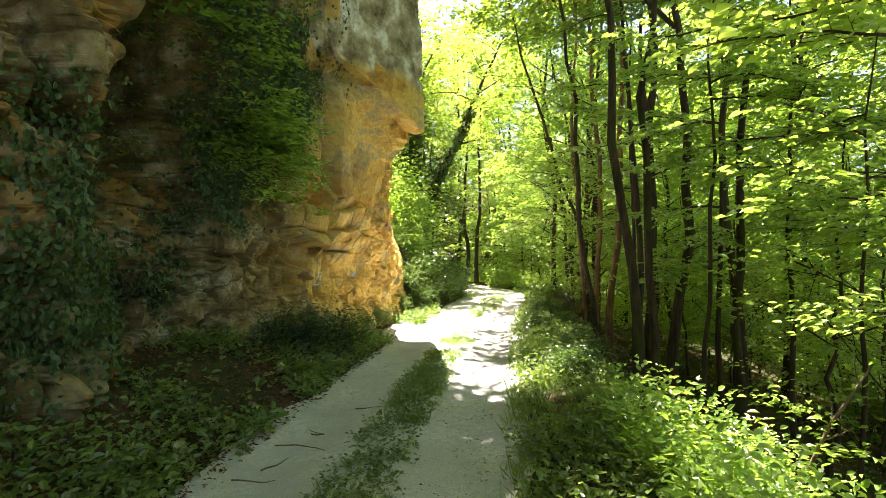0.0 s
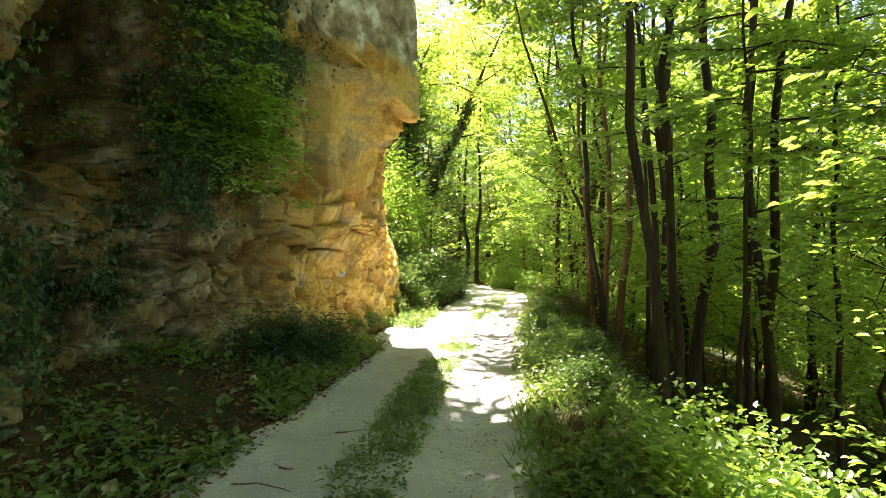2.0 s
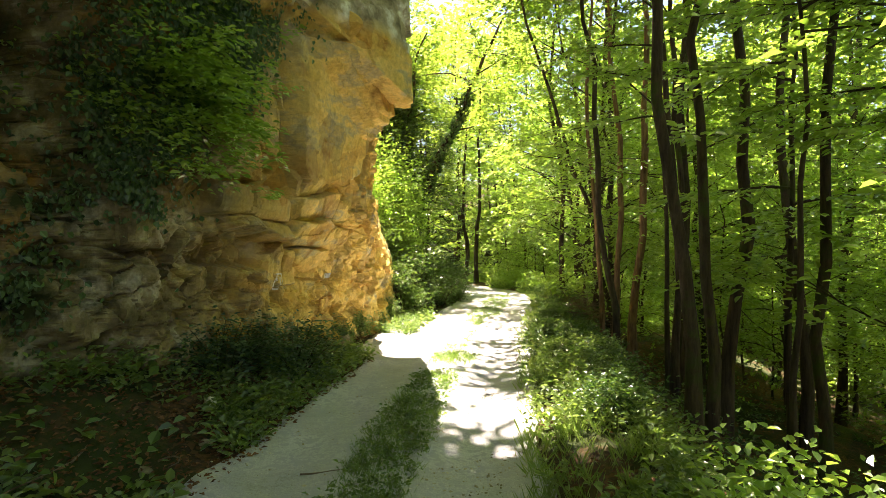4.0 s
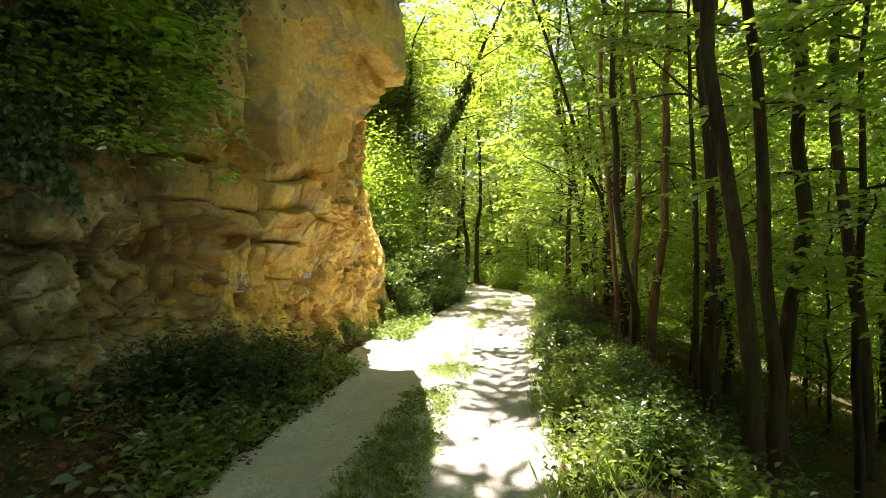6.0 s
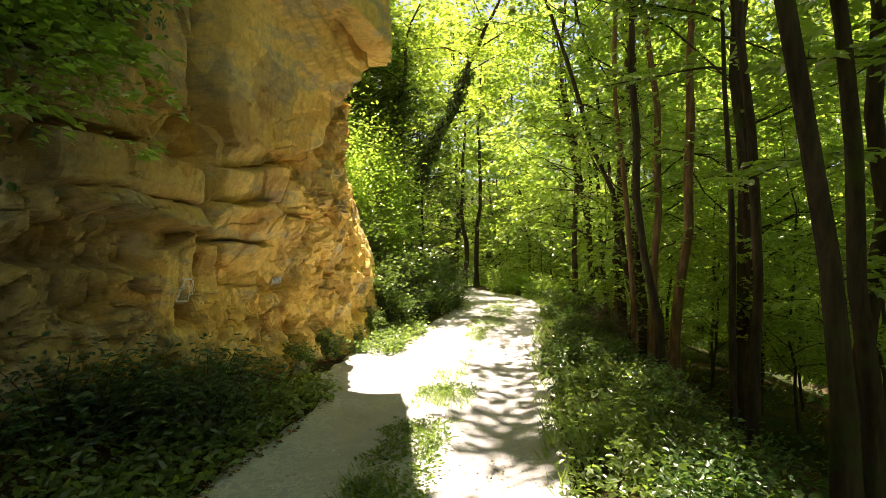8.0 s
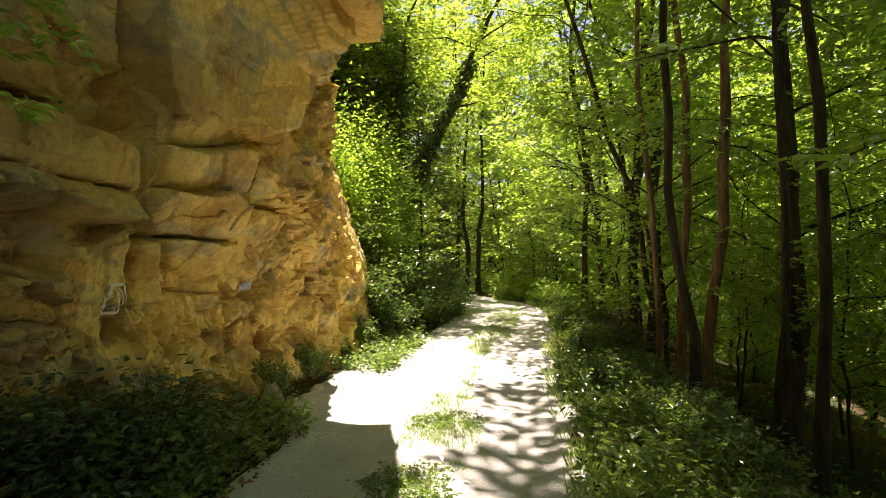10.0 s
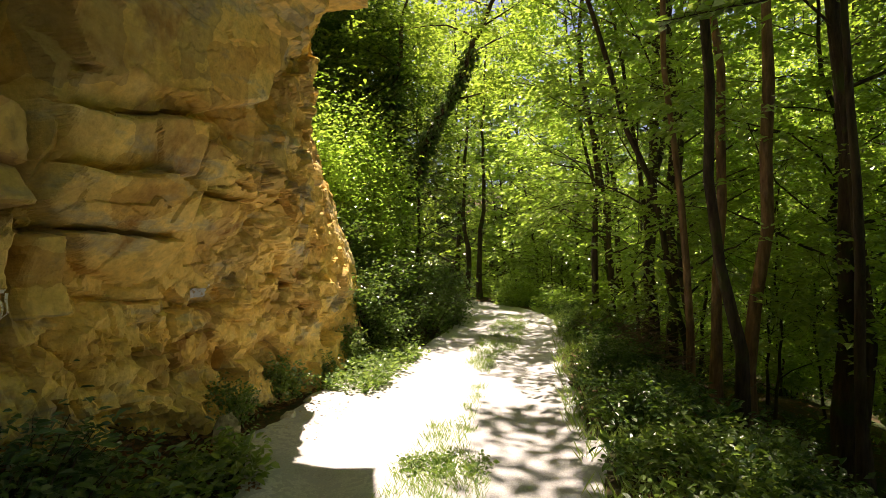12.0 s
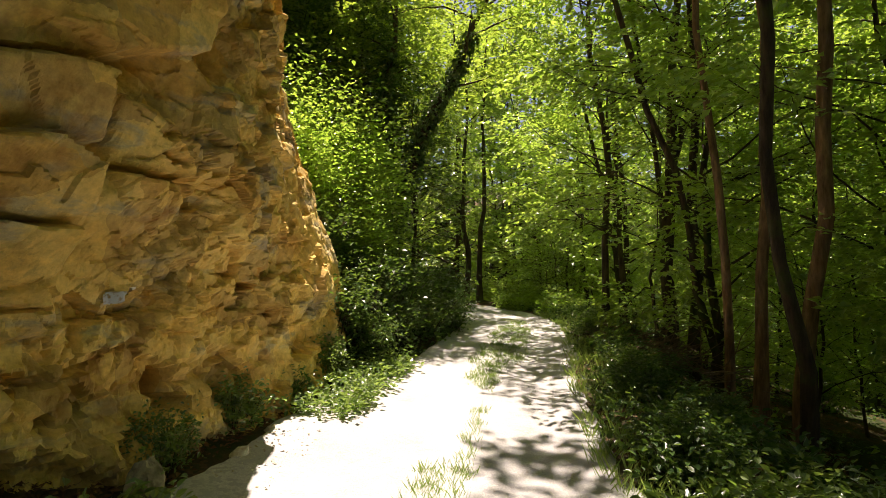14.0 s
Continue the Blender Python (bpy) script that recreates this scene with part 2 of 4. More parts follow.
def facets(u, w, size, seed, tilt=0.5, slope=4.0, flat=1.25, split=0.0):
    """Broken stone face over the wall's length u and height w: tilted flat chips with bevelled edges."""
    r = np.random.default_rng(seed)
    a, b = u / size, w / size * flat
    ca, cb = np.floor(a).astype(int), np.floor(b).astype(int)
    tab = r.random((64, 64, 7))
    best = np.full(len(u), -9.0)
    below = np.full(len(u), -9.0)
    for da in (-1, 0, 1):
        for db in (-1, 0, 1):
            t = tab[(ca + da) % 64, (cb + db) % 64]
            x, y = a - (ca + da + t[:, 0]), b - (cb + db + t[:, 1])
            k = (t[:, 2] - 0.5) * 1.6
            p, q = x * np.cos(k) - y * np.sin(k), x * np.sin(k) + y * np.cos(k)
            edge = np.maximum(np.maximum(np.abs(p), np.abs(q) * 1.3), 0.8 * np.abs(p + q * 0.6))
            one = ((t[:, 3] - 0.5) + 2 * tilt * ((t[:, 4] - 0.5) * x + (t[:, 5] - 0.5) * y) - slope * np.maximum(edge - 0.3 - 0.25 * t[:, 6], 0))
            below = np.maximum(below, np.minimum(one, best))
            best = np.maximum(best, one)
    return best - split * np.clip(1 - (best - below) / 0.16, 0, 1)


def blocks(p, size, seed, tilt=0.35, crack=0.25, stretch=(1, 1, 1)):
    """Broken rock: every cell of a random cell pattern is a tilted flat facet, with a groove along its joints."""
    r = np.random.default_rng(seed)
    q = p * np.array(stretch) / size
    c0 = np.floor(q).astype(int)
    best = np.full(len(p), 9.0)
    second = np.full(len(p), 9.0)
    val = np.zeros(len(p))
    tab = r.random((32, 32, 32, 7))
    for dx in (-1, 0, 1):
        for dy in (-1, 0, 1):
            for dz in (-1, 0, 1):
                c = c0 + np.array((dx, dy, dz))
                t = tab[c[:, 0] % 32, c[:, 1] % 32, c[:, 2] % 32]
                d = q - (c + t[:, :3])
                dist = 0.7 * np.abs(d).max(1) + 0.3 * np.linalg.norm(d, axis=1)
                v = (t[:, 3] - 0.5) + tilt * 2 * ((t[:, 4:7] - 0.5) * d).sum(1)
                near = dist < best
                second = np.where(near, best, np.minimum(second, dist))
                val = np.where(near, v, val)
                best = np.where(near, dist, best)
    groove = np.clip(1 - (second - best) / 0.11, 0, 1) ** 2
    return val - crack * groove

# ---------------------------------------------------------------- the land
ROAD_Y = np.array([-60, -10, 0, 3.6, 7, 10, 12.7, 17, 19, 22, 26, 32, 45, 80.0])
ROAD_X = np.array([-9, -1.6, -1.0, -0.66, -0.2, 0.25, 0.65, 1.6, 2.0, 1.8, 0.0, -4, -14, -40.0])
CLIFF_Y = np.array([-14, 0, 2.5, 4.2, 5.2, 6.6, 7.6, 8.4, 9.6, 10.3, 11.4, 12.8, 14.0])
CLIFF_X = np.array([-6.0, -4.1, -3.6, -3.1, -3.35, -2.75, -2.45, -2.27, -2.05, -1.88, -1.6, -1.35, -1.2])


def smooth_line(x, xs, ys):
    fine = np.linspace(xs[0], xs[-1], 1600)
    f = np.interp(fine, xs, ys)
    k = np.hanning(41)
    k /= k.sum()
    f = np.convolve(np.pad(f, 20, mode="edge"), k, mode="valid")
    return np.interp(x, fine, f)


def road_x(y):
    return smooth_line(y, ROAD_Y, ROAD_X)


def ramp01(v, a, b):
    w = np.clip((v - a) / (b - a), 0, 1)
    return w * w * (3 - 2 * w)


def cliff_x(y):
    return np.interp(y, CLIFF_Y, CLIFF_X)


def land(x, y):
    """Height of the ground."""
    x, y = np.broadcast_arrays(np.asarray(x, float), np.asarray(y, float))
    shape = x.shape
    x, y = x.ravel(), y.ravel()
    d = x - road_x(y)
    p = np.stack([x, y, 0 * x], 1)
    z = 0.03 * vnoise(p, 1.3, 3)
    z -= 0.045 * np.exp(-((np.abs(d) - 0.75) / 0.33) ** 2)
    # right: verge, then a wooded slope that falls away
    z += 0.10 * ramp01(d, 1.2, 1.8) - 1.3 * ramp01(d, 2.0, 4.6) - 2.6 * ramp01(d, 4.0, 15) + 0.22 * ramp01(d, 1.6, 4) * vnoise(p, 0.5, 4)
    # left: bank up to the foot of the cliff, plateau behind the cliff, mound and hillside past its end
    foot = cliff_x(y) - x
    near = 1 - ramp01(y, 13.2, 14.8)
    z += near * (0.62 * (1 - 0.8 * ramp01(y, 8.8, 10.8)) * ramp01(-d, 1.25, 2.9) + 7.4 * ramp01(foot - 2.6 * np.exp(-((y - 5.5) / 1.3) ** 2), 1.4, 2.6))
    past = 1 - near
    z += past * (1.1 * ramp01(-d, 1.35, 2.6) + 0.5 * np.clip(-d - 2.4, 0, 16) + 0.25 * ramp01(-d, 1.5, 3) * vnoise(p + 5, 0.6, 4))
    # wooded hills across the valley and past the bend
    z += 15 * ramp01(y, 30, 75) + 13 * ramp01(x, 15, 50) * (1 - ramp01(y, 30, 75))
    return z.reshape(shape)


def spread(lo, a, b, hi, fine, n):
    g = np.linspace(0, 1, n) ** 2.6
    return np.concatenate([(a + (lo - a) * g)[::-1][:-1], np.arange(a, b, fine), b + (hi - b) * g])


gx, gy = spread(-900, -5, 6, 900, 0.11, 40), spread(-900, -2, 24, 900, 0.14, 40)
X, Y = np.meshgrid(gx, gy, indexing="ij")
Z = land(X, Y)
D = X - road_x(Y.ravel()).reshape(X.shape)
Z = Z - 0.05 * (np.abs(D) < 1.05)
ground = tagged(new("ground", grid_mesh("ground", np.stack([X, Y, Z], -1), M_SOIL)), "brown forest soil with leaf litter beside the track", "ground", kind="structure")

ry = np.concatenate([np.arange(-12, 24, 0.09), np.arange(24, 44, 0.5)])
rw = np.linspace(-1, 1, 46)
half = 1.25 + 0.1 * (1 - ramp01(ry, 3.5, 7)) + 0.16 * vnoise(np.stack([ry, 0 * ry, 0 * ry + 3], 1), 1.1, 4, 0.7)
foot_side = 0.45 * ramp01(ry, 9.2, 10.6) * (1 - ramp01(ry, 13.4, 14.6))
RX = road_x(ry)[:, None] + rw[None] * half[:, None] - (foot_side[:, None] * np.clip(-rw, 0, 1)[None] ** 2) + 0.05 * vnoise(np.stack([np.repeat(ry, 46) * 1, np.tile(rw, len(ry)), np.full(len(ry) * 46, 9.0)], 1), 2.2, 2).reshape(len(ry), 46)
RY = np.repeat(ry[:, None], 46, 1)
rp = np.stack([RX.ravel(), RY.ravel(), 0 * RX.ravel()], 1)
RZ = land(RX, RY) + 0.026 + 0.012 * vnoise(rp, 7, 3).reshape(RX.shape)
RZ -= 0.05 * (np.abs(rw)[None] > 0.97)
road = tagged(new("road", grid_mesh("road", np.stack([RX, RY, RZ], -1), M_ROAD)), "pale gravel and dirt track with two wheel ruts", "dirt road", kind="structure")

# ---------------------------------------------------------------- the cliff
plan_y = np.concatenate([np.arange(-12, 3, 0.12), np.arange(3, 6.4, 0.05), np.arange(6.4, 7.6, 0.026), np.arange(7.6, 11.4, 0.0145), np.arange(11.4, 14.0, 0.022)])
plan = np.stack([smooth_line(plan_y, CLIFF_Y, CLIFF_X), plan_y], 1)
bend = np.linspace(0, 1, 26)[1:]
corner = np.stack([-1.2 - 0.9 * bend ** 2 * 1.6, 14.0 + 0.75 * np.sin(bend * 1.5)], 1)
back = np.stack([np.linspace(-2.7, -9, 50), np.linspace(14.8, 16.6, 50)], 1)
plan = np.concatenate([plan, corner, back])
heights = np.concatenate([np.arange(-0.4, 0.8, 0.035), np.arange(0.8, 3.6, 0.018), np.arange(3.6, 5.0, 0.03), np.arange(5.0, 6.4, 0.07), np.linspace(6.4, 9, 22)])
tangent = unit(np.gradient(plan, axis=0))
normal = np.stack([tangent[:, 1], -tangent[:, 0]], 1)
PX, HZ = np.repeat(plan[:, None, :], len(heights), 1), np.repeat(heights[None], len(plan), 0)
P = np.stack([PX[..., 0], PX[..., 1], HZ], -1).reshape(-1, 3)
yy, zz = P[:, 1], P[:, 2]


def bulge(y, z, sy, sz):
    return np.exp(-((yy - y) / sy) ** 2 - ((zz - z) / sz) ** 2)


def inside(corners):
    """How far each place of the wall lies inside the outline (along the wall, height); negative outside."""
    c = np.array(corners, float)
    far, odd = np.full(len(P), 9.0), np.zeros(len(P), bool)
    for (ay, az), (by, bz) in zip(c, np.roll(c, -1, 0)):
        k = np.clip(((wy - ay) * (by - ay) + (wz - az) * (bz - az)) / ((by - ay) ** 2 + (bz - az) ** 2), 0, 1)
        far = np.minimum(far, np.hypot(wy - ay - k * (by - ay), wz - az - k * (bz - az)))
        if abs(bz - az) > 1e-6:
            odd ^= ((az > wz) != (bz > wz)) & (wy < ay + (by - ay) * (wz - az) / (bz - az))
    return np.where(odd, far, -far)


def slab(corners, proud, ty=0.0, tz=0.0, steep=9.0):
    """A block whose face stands proud of the wall, tilted along it (ty) and upwards (tz), with broken edges."""
    cy, cz = np.mean(np.array(corners, float), 0)
    d = inside(corners)
    return proud + ty * (yy - cy) + tz * (zz - cz) - steep * np.maximum(-d, 0) - 0.7 * np.clip(0.03 - d, 0, 0.03)


wy, wz = yy + 0.05 * vnoise(P + 50, 2.2, 5, 0.62), zz + 0.045 * vnoise(P + 60, 2.2, 5, 0.62)
# the great lean of the wall: the middle hangs over its foot, the end leans back with height
break_y = yy - 8.8 + 0.11 * (zz - 2.4) + 0.03 * vnoise(P + 55, 2.4, 4, 0.6)
lean = (0.13 * ramp01(zz, 1.3, 2.6) * ramp01(yy, 8.0, 8.6) + 0.29 * ramp01(zz, 0.9, 2.2) * ramp01(break_y, -0.07, 0.03)) * (1 - ramp01(yy, 10.8, 12.6)) + 0.12 * ramp01(zz, 2.6, 4.0) * ramp01(yy, 8.4, 9.0) * (1 - ramp01(yy, 11.0, 12.5))
lean += 0.15 * ramp01(zz, 1.3, 2.4) * ramp01(yy, 6.4, 7.4) * (1 - ramp01(yy, 8.0, 8.9))
lean -= ramp01(yy, 11.8, 14.0) * 0.33 * np.clip(zz - 1.45, 0, 6)
# the near pillar, and the crevice behind it
lean += 0.6 * bulge(4.0, 3.7, 0.7, 1.5) + 0.2 * bulge(4.4, 0.6, 0.8, 0.8) - 3.6 * bulge(5.5, 3.9, 0.6, 1.35) - 0.3 * bulge(5.5, 1.0, 0.6, 0.6)
lean += 0.05 * vnoise(P, 0.5, 2)
# blocks of the upper wall: outline, how far proud, tilt along and up
UPPER = ((((8.63, 4.5), (9.98, 4.7), (10.8, 4.4), (10.95, 3.87), (10.68, 3.05), (9.95, 2.57), (8.98, 2.68), (8.75, 2.96), (8.64, 3.45)), 0.07, 0.02, -0.02),
         (((8.02, 4.4), (8.55, 4.4), (8.585, 3.44), (8.68, 2.95), (8.67, 2.87), (8.31, 2.88), (8.08, 3.1)), 0.04, 0.0, 0.0),
         (((7.35, 3.12), (7.96, 3.16), (8.0, 4.2), (7.3, 4.2)), 0.0, 0.15, 0.1),
         (((7.69, 3.06), (8.08, 3.06), (8.26, 2.5), (7.88, 2.53), (7.74, 2.74)), 0.06, 0.1, 0.15),
         (((7.28, 2.82), (7.64, 2.98), (7.82, 2.53), (7.44, 2.48)), 0.03, 0.25, 0.1))
# blocks of the middle wall
MIDDLE = ((((7.38, 2.4), (8.24, 2.45), (8.72, 2.3), (8.78, 2.02), (8.12, 2.04), (7.42, 2.1)), 0.16, 0.02, 0.05),
          (((7.6, 2.06), (8.7, 1.99), (8.74, 1.8), (8.37, 1.82), (7.7, 1.93)), 0.22, 0.0, -0.75),
          (((8.0, 1.6), (8.5, 1.62), (8.79, 1.76), (8.8, 1.3), (8.62, 0.75), (7.95, 0.72)), 0.10, 0.0, 0.05),
          (((8.86, 2.4), (9.95, 2.46), (10.02, 2.1), (9.6, 2.13), (8.95, 2.1)), 0.0, 0.05, 0.45),
          (((8.92, 1.84), (8.96, 2.06), (9.7, 2.08), (9.97, 1.98), (10.07, 1.74), (9.72, 1.69), (9.12, 1.66)), 0.03, 0.08, 0.4),
          (((9.13, 1.62), (9.98, 1.66), (9.97, 1.3), (9.36, 1.4)), 0.0, 0.05, 0.5))
LOWER = ((((8.93, 2.6), (9.28, 2.74), (9.9, 2.56), (9.8, 2.47), (8.95, 2.44)), 0.0, 0.0, 0.7),
         (((8.9, 1.6), (9.1, 1.61), (9.18, 1.15), (8.92, 1.12)), -0.02, 0.3, 0.0),
         (((10.0, 2.38), (10.6, 2.36), (10.7, 2.08), (10.1, 2.0)), 0.05, 0.2, 0.3),
         (((10.65, 2.75), (11.3, 2.9), (11.3, 2.2), (10.8, 2.1)), 0.04, 0.1, 0.1),
         (((10.15, 1.95), (10.7, 2.02), (10.8, 1.62), (10.3, 1.55)), 0.0, 0.1, 0.5))
wall = ramp01(yy, 6.9, 7.3) * (1 - ramp01(yy, 10.9, 11.3)) * ramp01(zz, 0.75, 1.15) * (1 - ramp01(zz, 4.5, 4.9))
face = np.full(len(P), -0.085) + 0.13 * facets(wy, wz, 0.42, 45, 1.0, 3.0, 1.0)
for outline, proud, ty, tz in UPPER + MIDDLE + LOWER:
    face = np.maximum(face, slab(outline, proud, ty, tz))
# hollows: the brown arch under the upper block, and the dark undercut below the ledge
for outline, level, tz in ((((8.05, 3.03), (8.31, 2.86), (8.7, 2.8), (8.78, 2.42), (8.28, 2.46), (8.18, 2.75)), -0.16, 0.5), (((7.1, 1.92), (7.7, 1.88), (8.34, 1.76), (8.2, 1.5), (7.1, 1.52)), -0.2, 0.5)):
    cz = np.mean([c[1] for c in outline])
    face = np.minimum(face, level + tz * (zz - cz) + 4.0 * np.maximum(-inside(outline), 0))
# open joints: from, to, half width, depth
jag_y, jag_z = yy + 0.035 * vnoise(P + 70, 3.5, 4, 0.6), zz + 0.025 * vnoise(P + 75, 3.5, 4, 0.6)
opened = np.zeros(len(P))
for y0, z0, y1, z1, wide, deep in ((8.56, 4.9, 8.6, 3.45, 0.05, 0.4), (8.6, 3.45, 8.74, 2.71, 0.05, 0.4), (8.74, 2.71, 8.8, 2.4, 0.06, 0.25), (8.8, 2.5, 8.83, 1.95, 0.055, 0.35), (8.83, 1.95, 8.85, 1.68, 0.075, 0.4), (8.87, 1.68, 8.82, 0.9, 0.06, 0.3),
                                   (8.84, 2.43, 9.9, 2.51, 0.018, 0.09), (9.97, 2.42, 10.55, 2.42, 0.026, 0.4), (8.9, 1.63, 9.8, 1.66, 0.02, 0.07), (7.4, 2.45, 8.3, 2.48, 0.022, 0.1),
                                   (10.78, 2.08, 10.88, 1.88, 0.025, 0.3), (10.94, 2.4, 11.5, 1.65, 0.018, 0.2), (12.6, 1.5, 12.65, 1.1, 0.03, 0.2), (9.2, 1.28, 10.0, 1.2, 0.03, 0.09)):
    k = np.clip(((jag_y - y0) * (y1 - y0) + (jag_z - z0) * (z1 - z0)) / ((y1 - y0) ** 2 + (z1 - z0) ** 2), 0, 1)
    far = np.hypot(jag_y - y0 - k * (y1 - y0), jag_z - z0 - k * (z1 - z0)) / (wide * (0.7 + 0.5 * vnoise(P + 90, 2.5, 2)))
    opened = np.maximum(opened, deep * np.sqrt(np.clip(1 - far, 0, 1)))
# thin beds that step out under the great boulder
under = 4.95 - 0.447 * np.clip(yy - 8.25, 0, 2.2) - 0.46
bed = np.clip((zz - under) / 0.11 + 0.7 * vnoise(P + 65, 1.6, 3), 0, 5)
beds = 0.10 * (np.floor(bed) + ramp01(bed % 1, 0.0, 0.25) - 1) * ramp01(yy, 8.5, 9.3) * (1 - ramp01(yy, 11.0, 11.8)) * (bed > 0)
beds = np.maximum(beds, 0) * (1 - ramp01(zz, 4.9, 5.2))
# broken rock: chips, holes and open gaps, most of all low down and towards the end
rubble = np.clip(ramp01(yy, 8.2, 9.0) * (1 - ramp01(zz, 1.0, 1.45)) + 0.8 * ramp01(yy, 9.9, 10.6) * (1 - ramp01(zz, 2.3, 2.8)) + ramp01(yy, 10.7, 11.4) * (1 - ramp01(zz, 3.4, 4.6)), 0, 1)
smooth_end = ramp01(yy, 11.6, 12.4) * ramp01(zz, 1.0, 1.5)
cu, cw = yy + 0.05 * vnoise(P + 23, 3, 3), zz + 0.05 * vnoise(P + 27, 3, 3)
ajar = np.clip(0.55 + 1.8 * vnoise(P + 33, 1.4, 3), 0, 1) * rubble
slant = np.stack([P[:, 0], cu + 0.35 * zz, cw - 0.15 * yy], 1)
chips = 0.75 * blocks(slant + 3.3, 0.62, 41, 0.8, 0.1, (1, 1, 1.15)) + 0.42 * blocks(slant + 8.1, 0.27, 42, 0.9, 0.3, (1, 1, 1.15)) + 0.13 * blocks(slant + 5.7, 0.12, 43, 0.9, 0.3)
chips += 0.3 * facets(cu, cw, 0.4, 47, 1.4, 3.4, 0.9, split=0.5 * ajar) * ajar
hollow = np.clip(vnoise(P * np.array((1, 1, 1.5)) + 80, 3.4, 3, 0.6) - 0.33, 0, 0.12) / 0.12
big = blocks(P + 0.15 * np.stack([vnoise(P, 1.5, 2), vnoise(P + 9, 1.5, 2), vnoise(P + 19, 1.5, 2)], 1), 1.15, 11, 0.6, 0.22, (1, 1, 1.25))
warp = P + 0.07 * np.stack([vnoise(P, 4, 2), vnoise(P + 9, 4, 2), vnoise(P + 19, 4, 2)], 1)
mid = blocks(warp + 3.1, 0.5, 12, 0.75, 0.45, (1, 1, 1.4))
near_part = 1 - ramp01(yy, 6.2, 7.3)
out = lean + wall * face + (1 - wall) * (0.24 - 0.1 * rubble) * big
out += near_part * (0.22 * facets(cu, cw, 0.55, 44, 0.6, 2.5, 0.55, split=0.5) + 0.12 * facets(cu, cw, 0.24, 46, 1.0, 3.5, 0.6, split=0.4) + 0.14 * mid)
# broken ribs below the ledge of the middle wall
ribs = ramp01(yy, 6.6, 7.2) * (1 - ramp01(yy, 8.1, 8.6)) * (1 - ramp01(zz, 1.85, 2.15))
out += ribs * (0.17 * blocks(slant + 1.9, 0.36, 48, 0.9, 0.5, (1, 1.3, 0.8)) + 0.06 * blocks(slant + 2.7, 0.15, 49, 0.9, 0.4))
out += (0.035 + 0.15 * rubble * (1 - 0.4 * smooth_end)) * (1 - 0.6 * ramp01(yy, 12.9, 13.7)) * chips - (0.2 + 0.12 * (1 - ramp01(zz, 1.0, 1.5))) * rubble * (1 - 0.7 * smooth_end) * hollow
out += 0.1 * ramp01(yy, 10.6, 12.0)
out += 0.014 * vnoise(P, 4, 5, 0.6) + beds - opened
out += 0.16 * ramp01(yy, 8.5, 10.0) * (1 - ramp01(zz, -0.1, 0.6))
NN = np.repeat(normal[:, None, :], len(heights), 1).reshape(-1, 2)
C = P.copy()
C[:, :2] += NN * out[:, None]
C[:, 2] += 0.12 * vnoise(P + 31, 1.1, 2)
CL = C.reshape(len(plan), len(heights), 3)
cliff = tagged(new("cliff"), "ochre sandstone cliff with cracked beds beside the track", "rock cliff", kind="structure")
rock_face = part("rock_face", grid_mesh("rock_face", CL, M_ROCK, smooth=False), cliff)


def boulder_mesh(name, corners, cuts, material, seed, rough, block):
    """A block of stone: the hull of its corners, cut fine and broken into facets."""
    bm = bmesh.new()
    for c in corners:
        bm.verts.new(c)
    bmesh.ops.convex_hull(bm, input=bm.verts)
    bmesh.ops.triangulate(bm, faces=bm.faces)
    for i in range(cuts):
        bmesh.ops.subdivide_edges(bm, edges=bm.edges, cuts=1, use_grid_fill=True)
        bmesh.ops.triangulate(bm, faces=bm.faces)
    bm.normal_update()
    v = np.array([x.co[:] for x in bm.verts])
    n = np.array([x.normal[:] for x in bm.verts])
    d = rough * (blocks(v + seed, block, seed, 0.5, 0.3) + 0.35 * blocks(v + seed, block * 0.35, seed + 1, 0.6, 0.3) + 0.5 * vnoise(v + seed, 1.5 / block, 4))
    for x, w, a in zip(bm.verts, n, d):
        x.co += Vector(w * a)
    me = bpy.data.meshes.new(name)
    bm.to_mesh(me)
    bm.free()
    me.materials.append(material)
    me.shade_flat()
    return me


CAP = ((-1.75, 8.25, 4.95), (-0.4, 10.15, 4.1), (-0.6, 11.9, 4.45), (-3.6, 12.4, 4.5), (-3.6, 8.2, 5.1),
       (-1.5, 8.5, 6.2), (-0.5, 9.9, 6.6), (-0.65, 11.9, 7.0), (-3.6, 12.4, 8.4), (-3.6, 8.2, 8.4), (-0.7, 9.6, 8.6), (-0.8, 11.5, 8.6))
cap = part("overhanging_boulder", boulder_mesh("overhanging_boulder", CAP, 6, M_BOULDER, 21, 0.085, 0.9), cliff, "grey weathered boulder jutting over the track")

# ---------------------------------------------------------------- trees
def wander(start, way, length, steps, bend, r, rise=0.0):
    pts, d = [np.array(start, float)], unit(np.array(way, float))
    for i in range(steps):
        d = unit(d + r.normal(0, bend, 3) + np.array((0, 0, rise)))
        pts.append(pts[-1] + d * length / steps)
    return np.array(pts)


